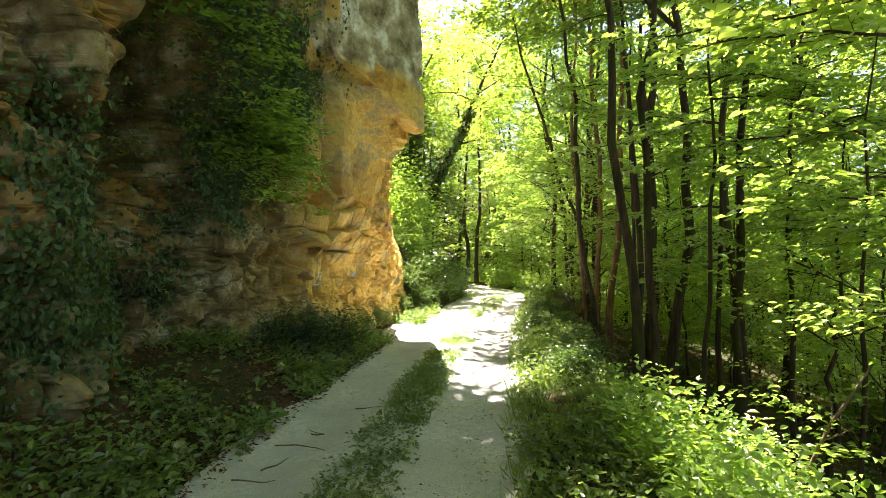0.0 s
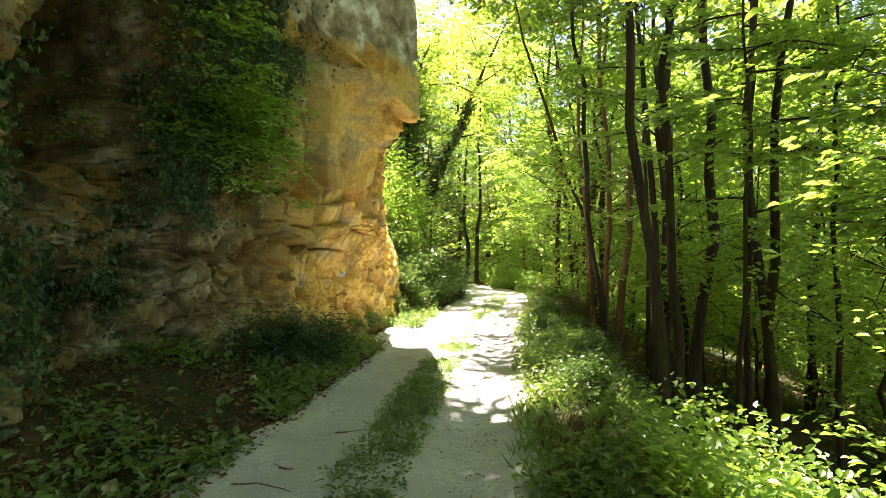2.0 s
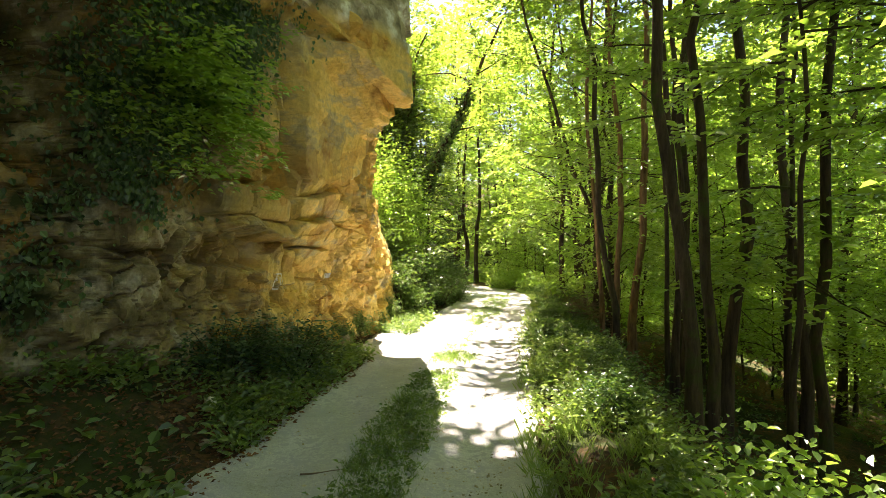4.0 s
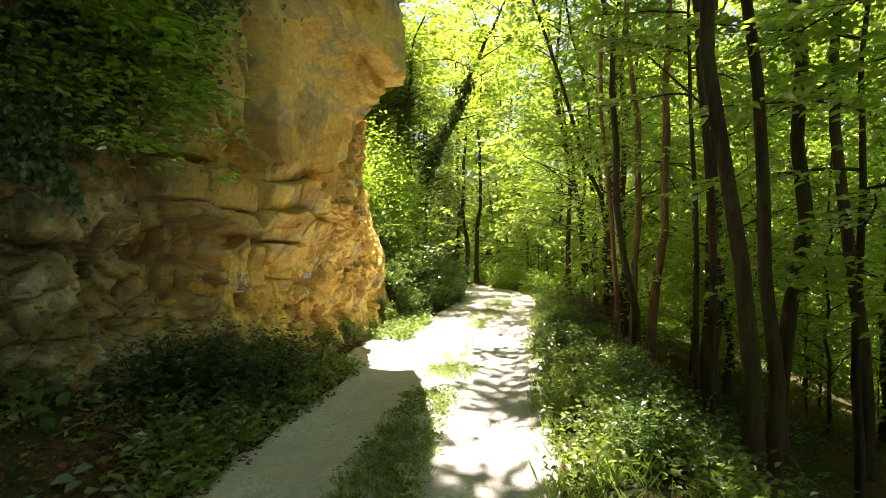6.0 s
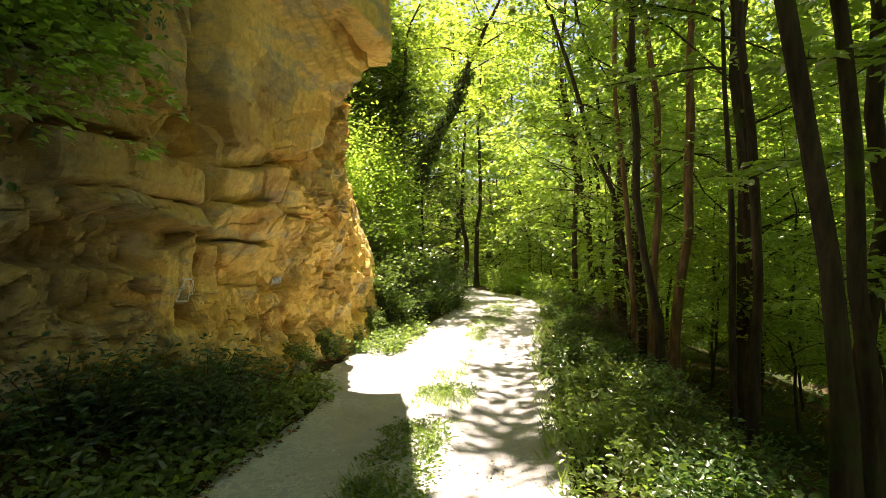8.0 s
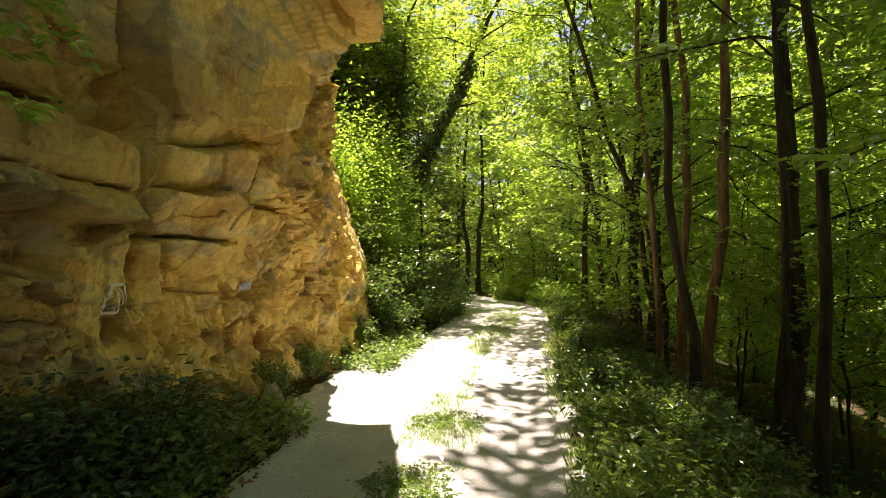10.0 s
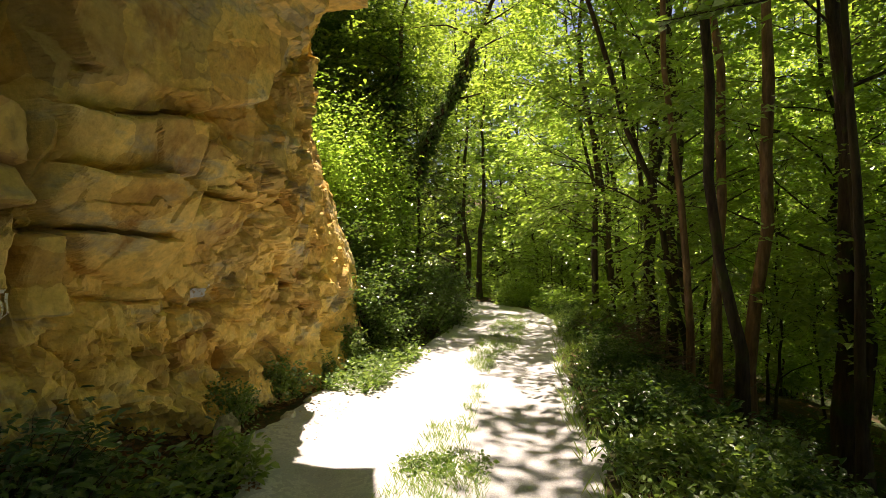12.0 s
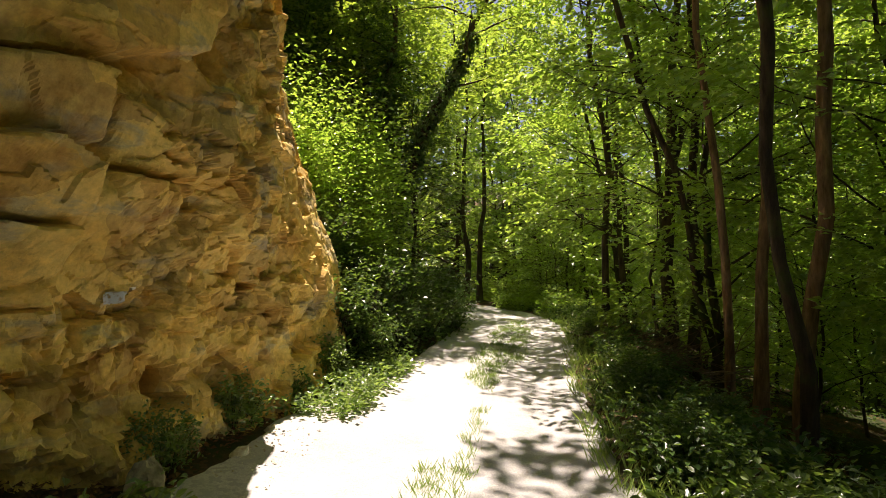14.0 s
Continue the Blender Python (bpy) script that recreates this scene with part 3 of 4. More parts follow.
def spray(r, at, way, size, leaves):
    """A flat spray of leaves along a twig, as beech and lime carry them."""
    way = unit(way * np.array((1, 1, 0.35)))
    side = unit(np.cross(way, (0, 0, 1)) + r.normal(0, 0.15, 3))
    k = r.random(leaves)
    s = (r.random(leaves) - 0.5) * (1.15 - k * 0.8)
    at = at + way * (k * size)[:, None] + side * (s * size)[:, None] + np.array((0, 0, -1.0)) * (0.16 * size * k ** 2 + r.normal(0, 0.03, leaves))[:, None]
    d = unit(way * (0.5 + r.random(leaves))[:, None] + side * (np.sign(s) * (0.4 + r.random(leaves)))[:, None] + r.normal(0, 0.22, (leaves, 3)) + np.array((0, 0, -0.2)))
    up = np.array((0, 0, 1.0)) + r.normal(0, 0.33, (leaves, 3))
    return at, d, up


def tree_meshes(seed, height, radius, crown_from, spread_m, sprays, leaf, material, bark, lean=(0.0, 0.0), crown_to=1.0, per=16, spray_size=0.8, twigs=0.15, fine=False, fork=0.0):
    """Trunk, limbs and crown of one tree that stands at the origin."""
    r = np.random.default_rng(seed)
    n = 16
    k = np.linspace(0, 1, n)
    trunk = np.stack([lean[0] * k ** 1.3 * height, lean[1] * k ** 1.3 * height, k * height], 1)
    trunk[1:, :2] += np.cumsum(r.normal(0, 0.075, (n - 1, 2)), 0)
    rad = radius * (1 - 0.82 * k) * (1 + 0.5 * np.exp(-k * height / 0.35)) * (1 + 0.05 * r.normal(0, 1, n))
    g = Geo()
    trunk[0, 2] = -0.5
    g.tube(trunk, rad, 10)
    if fork:
        f0 = int(fork * n)
        a = r.uniform(0, 2 * math.pi)
        q = np.linspace(0, 1, n - f0)
        second = trunk[f0:] + np.stack([math.cos(a) * q ** 0.7, math.sin(a) * q ** 0.7, -0.15 * q], 1) * height * 0.16
        g.tube(second, rad[f0:] * 0.75, 8)
    limbs, at, way, up = Geo(), [], [], []
    count = max(6, int(sprays / 14))
    for i in range(count):
        h = crown_from + (crown_to - crown_from) * (i + r.random()) / count
        base = np.array([np.interp(h, k, trunk[:, j]) for j in range(3)])
        a = i * 2.4 + r.normal(0, 0.5)
        shape = math.sin(math.pi * min(1, 0.22 + 0.78 * (h - crown_from) / (1.02 - crown_from)))
        length = spread_m * (0.35 + 0.75 * shape) * (0.7 + 0.5 * r.random())
        pts = wander(base, (math.cos(a), math.sin(a), 0.45 + 0.3 * r.random()), length, 5, 0.15, r, -0.05)
        r0 = np.interp(h, k, rad) * 0.45
        limbs.tube(pts, np.linspace(r0, 0.006, 6), 4, False)
        for j in range(14):
            q = 0.2 + 0.8 * r.random() ** 0.8
            p = np.array([np.interp(q * 5, range(6), pts[:, c]) for c in range(3)])
            d = unit(unit(pts[-1] - pts[0]) + r.normal(0, 0.6, 3))
            off = p + d * (0.1 + 0.5 * r.random() * length * 0.35)
            if r.random() < twigs:
                limbs.tube([p, off], [0.008, 0.003], 3, False)
            A, W, U = spray(r, off, d, spray_size * (0.6 + 0.7 * r.random()), per)
            at.append(A), way.append(W), up.append(U)
    at, way, up = (np.concatenate(z) for z in (at, way, up))
    size = leaf * (0.6 + 0.6 * r.random(len(at)))
    return (g.mesh("trunk", bark), limbs.mesh("branchwork", bark), leaf_mesh("crown", at, way, up, size, material, 0.62, fine=fine))


def plant_tree(kind, meshes, at, turn, label, category="tree", group="", scale=1.0, foot=None):
    x, y = at
    ob = tagged(new(kind), label, category, group)
    ob.matrix_world = pose(x, y, float(land(x, y)) if foot is None else foot, 0, 0, turn) @ Matrix.Scale(scale, 4)
    for nm, me in zip(("trunk", "branchwork", "crown"), meshes):
        made = part(nm, me, ob)
        if nm != "trunk":
            tagged(made, kind="stuff")
    return ob


KINDS = [tree_meshes(101 + i, 14 + i, 0.055 + 0.01 * i, 0.2 + 0.04 * i, 2.7, 336, 0.155, M_CANOPY, M_BARK, ((i - 2) * 0.02, 0.012), 0.9, 19, fork=(0, 0.25, 0, 0.4, 0.12)[i]) for i in range(5)]
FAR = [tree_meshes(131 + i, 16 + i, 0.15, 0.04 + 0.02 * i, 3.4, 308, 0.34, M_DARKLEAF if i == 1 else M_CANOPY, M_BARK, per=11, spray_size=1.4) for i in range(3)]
SMALL = [tree_meshes(151 + i, 4.2 + 0.9 * i, 0.035, 0.14, 1.8, 196, 0.12, M_YOUNG if i else M_CANOPY, M_BARK, spray_size=0.75, twigs=0.6) for i in range(3)]
ARCH = [tree_meshes(161 + i, 9 + i, 0.09, 0.2, 3.0, 420, 0.16, M_YOUNG, M_BARK, (-0.1, 0.0)) for i in range(2)]

# trees whose trunks stand out on the slope beside the track: place, bark, radius, lean
NAMED = (((3.66, 12.45), M_REDBARK, 0.07, (-0.02, 0.01)), ((3.95, 12.2), M_REDBARK, 0.085, (-0.02, 0.0)), ((4.75, 16.2), M_BARK, 0.10, (-0.02, 0.0)),
         ((2.7, 7.1), M_BARK, 0.07, (-0.06, 0.0)), ((3.65, 8.3), M_BARK, 0.085, (0.01, 0.01)), ((4.3, 7.4), M_BARK, 0.065, (0.03, 0.0)), ((4.55, 16.9), M_BARK, 0.12, (0.015, 0.0)),
         ((4.0, 18.6), M_BARK, 0.08, (-0.03, 0.0)), ((5.3, 9.2), M_BARK, 0.08, (0.01, 0.01)), ((2.95, 7.3), M_BARK, 0.06, (0.02, 0.0)),
         ((3.5, 12.7), M_REDBARK, 0.05, (-0.03, 0.0)), ((4.6, 11.2), M_BARK, 0.07, (0.02, 0.0)))
placed = []
for i, (at, bark, rad, lean) in enumerate(NAMED):
    bare = at[1] < 10 or rad < 0.06
    red = bark is M_REDBARK
    crown_from, width, sprays = (0.8, 0.8, 28) if bare else (0.58, 2.1, 392) if red else (0.34, 2.8, 210)
    ms = tree_meshes(171 + i, 13, rad, crown_from, width, sprays, 0.17 if red else 0.15, M_CANOPY if at[1] < 10 or red else M_YOUNG, bark, lean, fork=(0, 0.6, 0, 0, 0.45, 0, 0.3, 0, 0.5)[i % 9])
    plant_tree("tree", ms, at, 0, "tall slender reddish-brown trunk on the slope" if bark is M_REDBARK else "tall dark forest tree on the slope beside the track", "tree", "trees on the slope")
    placed.append(at)


def free(x, y, gap):
    return all((x - a) ** 2 + (y - b) ** 2 > gap * gap for a, b in placed)


tr = np.random.default_rng(5)


def scatter(n, box, ok, gap, meshes, label, group, lo, hi, kind="tree"):
    count = tries = 0
    while count < n and tries < 6000:
        tries += 1
        x, y = tr.uniform(box[0], box[1]), tr.uniform(box[2], box[3])
        if ok(x, y, x - float(road_x(y))) and free(x, y, gap):
            placed.append((x, y))
            plant_tree(kind, meshes[count % len(meshes)], (x, y), tr.uniform(0, 360), label, kind, group, tr.uniform(lo, hi))
            count += 1


scatter(21, (3.6, 24, 1, 34), lambda x, y, d: d > 3.0, 1.7, KINDS, "slender forest tree with dark trunk and green crown", "trees on the slope", 0.8, 1.15)
LOWER_TREES = [tree_meshes(141 + i, 6.5 + i, 0.04, 0.12, 2.3, 308, 0.14, M_YOUNG, M_BARK, ((i - 1) * 0.05, 0.0), per=15, spray_size=0.8) for i in range(3)]
scatter(26, (6.0, 20, 4, 32), lambda x, y, d: d > 4.6, 1.3, LOWER_TREES, "young leafy tree under the taller trees of the slope", "trees on the slope", 0.7, 1.15)
scatter(12, (5.2, 11, 7, 16), lambda x, y, d: d > 4.6, 1.0, LOWER_TREES, "young leafy tree under the taller trees of the slope", "trees on the slope", 0.45, 0.8)
# low arching trees along the right of the track past the sunny stretch
for x, y, s in ((4.3, 14.6, 0.8), (4.7, 19.5, 0.9), (5.6, 22.5, 1.0), (5.6, 26.0, 1.0), (5.6, 12.8, 0.8)):
    plant_tree("tree", ARCH[int(y) % 2], (x, y), tr.uniform(-25, 25), "young tree arching over the track with bright leaves", "tree", "arching trees", s)
    placed.append((x, y))
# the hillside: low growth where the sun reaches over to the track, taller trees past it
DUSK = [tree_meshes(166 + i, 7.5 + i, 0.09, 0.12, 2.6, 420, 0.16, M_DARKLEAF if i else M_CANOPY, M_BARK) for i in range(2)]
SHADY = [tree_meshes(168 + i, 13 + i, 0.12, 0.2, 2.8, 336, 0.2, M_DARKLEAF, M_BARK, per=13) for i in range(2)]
scatter(16, (-13, -4.2, 17, 23), lambda x, y, d: x < -5.6 or y > 20.5, 1.3, DUSK, "young tree on the bank above the track", "trees on the hillside", 0.9, 1.1)
scatter(18, (-18, 0, 24, 38), lambda x, y, d: d < -2.2, 2.0, SHADY[:1] + KINDS[:2], "forest tree on the hillside above the track", "trees on the hillside", 0.8, 1.1)
scatter(12, (13, 40, -2, 32), lambda x, y, d: True, 2.5, FAR, "leafy forest tree across the valley", "far trees", 0.7, 1.0)
scatter(32, (-4, 42, 31, 60), lambda x, y, d: abs(d) > 2.3, 2.5, FAR, "leafy forest tree far along the track", "far trees", 0.85, 1.2)
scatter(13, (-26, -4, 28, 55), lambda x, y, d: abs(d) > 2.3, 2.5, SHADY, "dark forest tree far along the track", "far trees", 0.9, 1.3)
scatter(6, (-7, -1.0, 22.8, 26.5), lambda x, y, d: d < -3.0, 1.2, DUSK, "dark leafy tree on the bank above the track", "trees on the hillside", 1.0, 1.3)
scatter(8, (3, 8, 28, 33), lambda x, y, d: abs(d) > 2.2, 1.2, ARCH + SMALL[1:], "young tree with bright leaves where the track bends", "trees at the bend", 0.8, 1.1)
# the leaning, ivy-clad trees on the bank
def ivy_sleeve(seed, trunk, z_from, z_to, girth, n, parent):
    """Ivy leaves in a thick, uneven coat round a trunk."""
    r = np.random.default_rng(seed)
    ring = np.array([v.co[:] for v in trunk.vertices])[:160].reshape(16, 10, 3).mean(1)
    z = r.uniform(z_from, z_to, n)
    mid_p = np.stack([np.interp(z, ring[:, 2], ring[:, c]) for c in range(3)], 1)
    a = r.uniform(0, 2 * math.pi, n)
    thick = girth * (0.55 + 0.45 * vnoise(np.stack([np.cos(a), np.sin(a), z * 0.9], 1) + seed, 1.6, 3)) * (0.5 + 0.6 * r.random(n))
    side = np.stack([np.cos(a), np.sin(a), 0 * a], 1)
    at = mid_p + side * thick[:, None]
    me = leaf_mesh("ivy_coat", at, side * 0.5 + np.array((0, 0, -0.7)) + r.normal(0, 0.4, (n, 3)), side + r.normal(0, 0.4, (n, 3)) + (0, 0, 0.3), 0.08 + 0.07 * r.random(n), M_IVY, 0.8)
    tagged(part("ivy_coat", me, parent, "dark ivy round the trunk"), kind="stuff")


for at, lean, h, s in (((-0.85, 18.9), (0.4, 0.02), 8.5, 181), ((-1.0, 20.0), (0.06, 0.0), 8.0, 182), ((1.1, 25.5), (0.0, 0.0), 10, 183), ((1.7, 25.9), (0.01, 0.0), 10, 184)):
    ms = tree_meshes(s, h, 0.15 if s < 183 else 0.11, 0.5 if s == 181 else 0.62, 1.7 if s == 181 else 0.9, 170 if s == 181 else 42, 0.13, M_CANOPY, M_BARK, lean)
    leaning = plant_tree("tree", ms, at, 0, "dark leaning tree with ivy on the bank" if s < 183 else "dark upright tree where the track bends", "tree", "trees on the bank")
    if s < 183:
        ivy_sleeve(s, ms[0], 0.2, 5.6, 0.31, 2200, next(c for c in leaning.children if c.name.startswith("trunk")))
# trees on the bank behind the end of the cliff, shade put into dark leaves
for x, y, s, k in ((-2.2, 20.6, 0.75, 1), (-1.9, 22.4, 1.0, 0), (-3.3, 21.8, 1.0, 1), (-0.5, 20.9, 0.6, 1)):
    plant_tree("tree", DUSK[k], (x, y), 83 * y, "dark leafy tree on the bank above the track", "tree", "trees on the hillside", s)
# trees on top of the cliff, which shade the near track
OVER = [tree_meshes(191 + i, 9.5, 0.14, 0.22, 3.0, 616, 0.22, M_CANOPY, M_BARK, (0.45 - 0.13 * i, 0.0)) for i in range(2)]
# the last two are unseen, added behind the start to dim the near cliff
for x, y, s in ((-6.2, 11.0, 1.0), (-5.4, 9.0, 1.0), (-5.7, 6.6, 1.0), (-6.3, 3.8, 1.0), (-7.0, 0.3, 1.0), (-7.3, -3.4, 1.1), (-7.8, -7.0, 1.1)):
    plant_tree("tree", OVER[0 if y > 8 else 1], (x, y), tr.uniform(-20, 20), "leafy tree on top of the cliff leaning over the track", "tree", "trees on the cliff", s)
# an unseen small tree added on the great boulder, to shade the track's start
plant_tree("tree", tree_meshes(189, 4.6, 0.07, 0.2, 1.7, 504, 0.2, M_CANOPY, M_BARK, (0.3, 0.0)), (-1.9, 10.5), 0, "unseen bushy tree added on top of the grey boulder for shade", "tree", "trees on the cliff", foot=8.3)
# unseen high crowns added to close over the walk's start and shade the slope
HIGH = tree_meshes(195, 14, 0.12, 0.6, 2.7, 560, 0.2, M_CANOPY, M_BARK, (-0.03, 0.0))
for x, y in ((3.3, 0.6), (3.1, -2.4), (3.5, -5.6), (4.7, 11.6)):
    plant_tree("tree", HIGH, (x, y), tr.uniform(-60, 60), "tall dark forest tree added for shade, its dense high crown unseen", "tree", "trees on the slope")
    placed.append((x, y))
# added trees that lean out over the track; high crowns set to shade it
for x, y, lean, width, sprays in ((4.4, 14.3, -0.3, 1.5, 140), (4.8, 16.9, -0.17, 2.2, 280), (3.3, 11.2, -0.13, 0.85, 196), (3.6, 9.6, -0.05, 0.9, 168)):
    ms = tree_meshes(int(197 + y), 13, 0.06, 0.62, width, sprays, 0.19, M_CANOPY, M_BARK, (lean, 0.0))
    plant_tree("tree", ms, (x, y), 0, "tall slim forest tree added to shade the track, leaning out over it", "tree", "trees on the slope")
    placed.append((x, y))
# the wood behind the start of the walk, unseen, added to block sky light
for x, y in ((4.6, -1.5), (4.6, -6.5), (2.2, -8.0), (-1.2, -11), (6.0, -3), (-3.5, -14), (1.0, -14), (5, -11)):
    plant_tree("tree", KINDS[int(x + 20) % 5], (x, y), tr.uniform(0, 360), "slender forest tree with dark trunk and green crown", "tree", "trees on the slope", 1.0)
for x, y in ((-6.5, 6.0), (-7, 9), (-7.5, 2.0), (-6.6, 11.5), (-8, -2)):
    plant_tree("tree", KINDS[int(x * 10) % 5], (x, y), tr.uniform(0, 360), "leafy tree on top of the cliff", "tree", "trees on the cliff", 0.85)
# young growth under the trees
scatter(30, (2.9, 15, 5, 30), lambda x, y, d: d > (4.2 if y < 14 else 2.6), 0.7, SMALL, "young beech with flat layered sprays of leaves", "saplings under the trees", 0.55, 1.15, "sapling")
NEAR = [tree_meshes(155 + i, 4.2 + 0.9 * i, 0.035, 0.2, 1.8, 140, 0.11, M_YOUNG, M_BARK, spray_size=0.75, twigs=0.8, fine=True) for i in range(3)]
for x, y, s, k in ((3.5, 3.5, 0.6, 1), (4.75, 4.7, 0.85, 2), (4.8, 6.4, 1.0, 1)):
    plant_tree("sapling", NEAR[k], (x, y), 40 * k, "young beech with sunlit layered leaves", "sapling", "saplings under the trees", s)


def layered_tree(seed, height, radius, limbs, leaf):
    """A slim tree that holds out long flat limbs: height of each, its bearing in degrees and its length."""
    r = np.random.default_rng(seed)
    k = np.linspace(0, 1, 12)
    stem = np.stack([np.cumsum(r.normal(0, 0.03, 12)), np.cumsum(r.normal(0, 0.03, 12)), k * height], 1)
    stem[0, 2] = -0.4
    g, boughs, at, way, up = Geo(), Geo(), [], [], []
    g.tube(stem, radius * (1 - 0.8 * k), 8)
    for h, bearing, length in limbs:
        base = np.array([np.interp(h, stem[:, 2], stem[:, c]) for c in range(3)])
        a = radians(bearing)
        pts = wander(base, (math.cos(a), math.sin(a), 0.12), length, 8, 0.09, r, -0.035)
        boughs.tube(pts, np.linspace(radius * 0.4, 0.004, 9), 5, False)
        for j in range(int(length * 13)):
            q = 0.12 + 0.88 * (j + r.random()) / (length * 13)
            p = np.array([np.interp(q * 8, range(9), pts[:, c]) for c in range(3)])
            turn = a + (1 if j % 2 else -1) * r.uniform(0.5, 1.2)
            d = np.array((math.cos(turn), math.sin(turn), r.normal(-0.02, 0.12)))
            size = (0.35 + 0.55 * r.random()) * (1.15 - 0.6 * q)
            boughs.tube([p, p + d * size * 0.9], [0.004, 0.002], 3, False)
            n = 9
            b = (np.arange(n) + 0.5) / n
            flip = np.where(np.arange(n) % 2, 1.0, -1.0)
            across = np.array((-d[1], d[0], 0.0))
            at.append(p + d * (b * size)[:, None] - np.array((0, 0, 1.0)) * (0.1 * size * b ** 2)[:, None])
            way.append(d * 0.8 + across * (flip * 0.8)[:, None] + r.normal(0, 0.15, (n, 3)) + (0, 0, -0.1))
            up.append(np.array((0, 0, 1.0)) + r.normal(0, 0.22, (n, 3)))
    at, way, up = (np.concatenate(z) for z in (at, way, up))
    return g.mesh("trunk", M_BARK), boughs.mesh("branchwork", M_BARK), leaf_mesh("crown", at, way, up, leaf * (0.6 + 0.6 * r.random(len(at))), M_YOUNG, 0.6, fine=True)


for i, (x, y, h, rad, limbs, leaf) in enumerate((
        (3.45, 3.75, 7.5, 0.04, ((4.3, 190, 1.6), (4.6, 165, 1.3), (4.7, 205, 1.5), (5.2, 195, 1.8), (5.6, 140, 1.5), (6.2, 200, 1.5), (5.0, 60, 1.4), (5.6, 20, 1.5)), 0.13),
        (3.95, 4.9, 5.0, 0.03, ((3.1, 195, 0.9), (3.0, 245, 0.9), (3.4, 160, 1.1), (4.0, 200, 1.0), (3.6, 20, 1.2), (4.2, 90, 1.0)), 0.12),
        (4.3, 8.0, 7.0, 0.05, ((2.6, 190, 1.5), (2.8, 225, 1.4), (3.4, 170, 1.7), (4.0, 200, 1.8), (4.7, 180, 1.9), (5.4, 210, 1.8), (4.4, 100, 1.5), (3.2, 300, 1.5), (6.0, 170, 1.5)), 0.13),
        (3.9, 10.4, 8.0, 0.05, ((4.6, 190, 1.5), (5.2, 215, 1.4), (5.8, 175, 1.5), (6.4, 200, 1.6), (7.2, 185, 1.5), (6.0, 270, 1.6), (6.8, 245, 1.6), (5.0, 20, 1.5)), 0.13),
        (3.3, 6.5, 6.5, 0.035, ((4.0, 200, 1.0), (4.2, 100, 1.2), (4.5, 300, 1.2), (4.8, 30, 1.4), (5.2, 160, 1.2), (5.3, 250, 1.2), (5.7, 340, 1.2), (4.3, 0, 1.4)), 0.12),
        (4.5, 6.6, 7.0, 0.04, ((4.0, 200, 1.3), (4.4, 150, 1.4), (4.7, 250, 1.4), (5.1, 185, 1.5), (5.4, 300, 1.3), (5.8, 215, 1.4), (6.3, 170, 1.3), (4.5, 60, 1.4), (3.3, 280, 1.2)), 0.12),
        (5.6, 6.0, 6.5, 0.04, ((3.0, 200, 1.5), (3.5, 170, 1.6), (4.1, 220, 1.6), (4.6, 185, 1.5), (5.2, 205, 1.4), (3.8, 280, 1.4), (2.4, 230, 1.3)), 0.12))):
    plant_tree("sapling", layered_tree(600 + i, h, rad, limbs, leaf), (x, y), 0, "slim young tree with long flat layers of sunlit leaves", "sapling", "saplings under the trees")
    placed.append((x, y))


# ---------------------------------------------------------------- bushes
def bush_mesh(seed, height, width, stems, leaves, leaf, material, shape=0.8, fine=False):
    """Stems that rise and fan out from the root, with leaves along their upper part."""
    r = np.random.default_rng(seed)
    g, at, way, up = Geo(), [], [], []
    for i in range(stems):
        a = r.uniform(0, 2 * math.pi)
        tip = np.array((math.cos(a), math.sin(a), 0)) * width * 0.5 * r.random() ** 0.6
        foot = tip * 0.35 + np.append(r.normal(0, 0.05, 2), 0)
        h = height * (0.55 + 0.45 * r.random()) * (1 - shape * 0.5 * (np.linalg.norm(tip) / (width * 0.5)) ** 2)
        mid_p = foot * 0.6 + tip * 0.4 + np.array((0, 0, h * 0.6))
        pts = np.array([(1 - q) ** 2 * foot + 2 * q * (1 - q) * mid_p + q * q * (tip + (0, 0, h)) for q in np.linspace(0, 1, 6)])
        pts[0, 2] = -0.08
        g.tube(pts[::2] if height > 2 else pts, np.linspace(0.012, 0.003, 3 if height > 2 else 6) * min(1.0, 0.5 + height * 0.4), 3, False)
        q = 0.15 + 0.85 * r.random(leaves)
        p = np.stack([np.interp(q * 5, range(6), pts[:, c]) for c in range(3)], 1) + r.normal(0, 0.07 + 0.07 * height, (leaves, 3))
        p[:, 2] = np.maximum(p[:, 2], 0.03)
        b = r.uniform(0, 2 * math.pi, leaves)
        at.append(p)
        way.append(np.stack([np.cos(b), np.sin(b), r.normal(0.0, 0.35, leaves)], 1))
        up.append(np.array((0, 0, 1.0)) + r.normal(0, 0.45, (leaves, 3)))
    at, way, up = (np.concatenate(z) for z in (at, way, up))
    return g.mesh("stem", M_BARK), leaf_mesh("foliage", at, way, up, leaf * (0.55 + 0.7 * r.random(len(at))), material, 0.6, fine=fine)


def plant_bush(meshes, at, turn, label, group="", scale=1.0, squash=(1, 1, 1), kind="bush"):
    x, y = at
    ob = tagged(new(kind), label, kind, group)
    ob.matrix_world = pose(x, y, float(land(x, y)), 0, 0, turn) @ Matrix.Diagonal((*(scale * s for s in squash), 1))
    tagged(part("stem", meshes[0], ob), kind="stuff")
    tagged(part("foliage", meshes[1], ob), kind="stuff")
    return ob


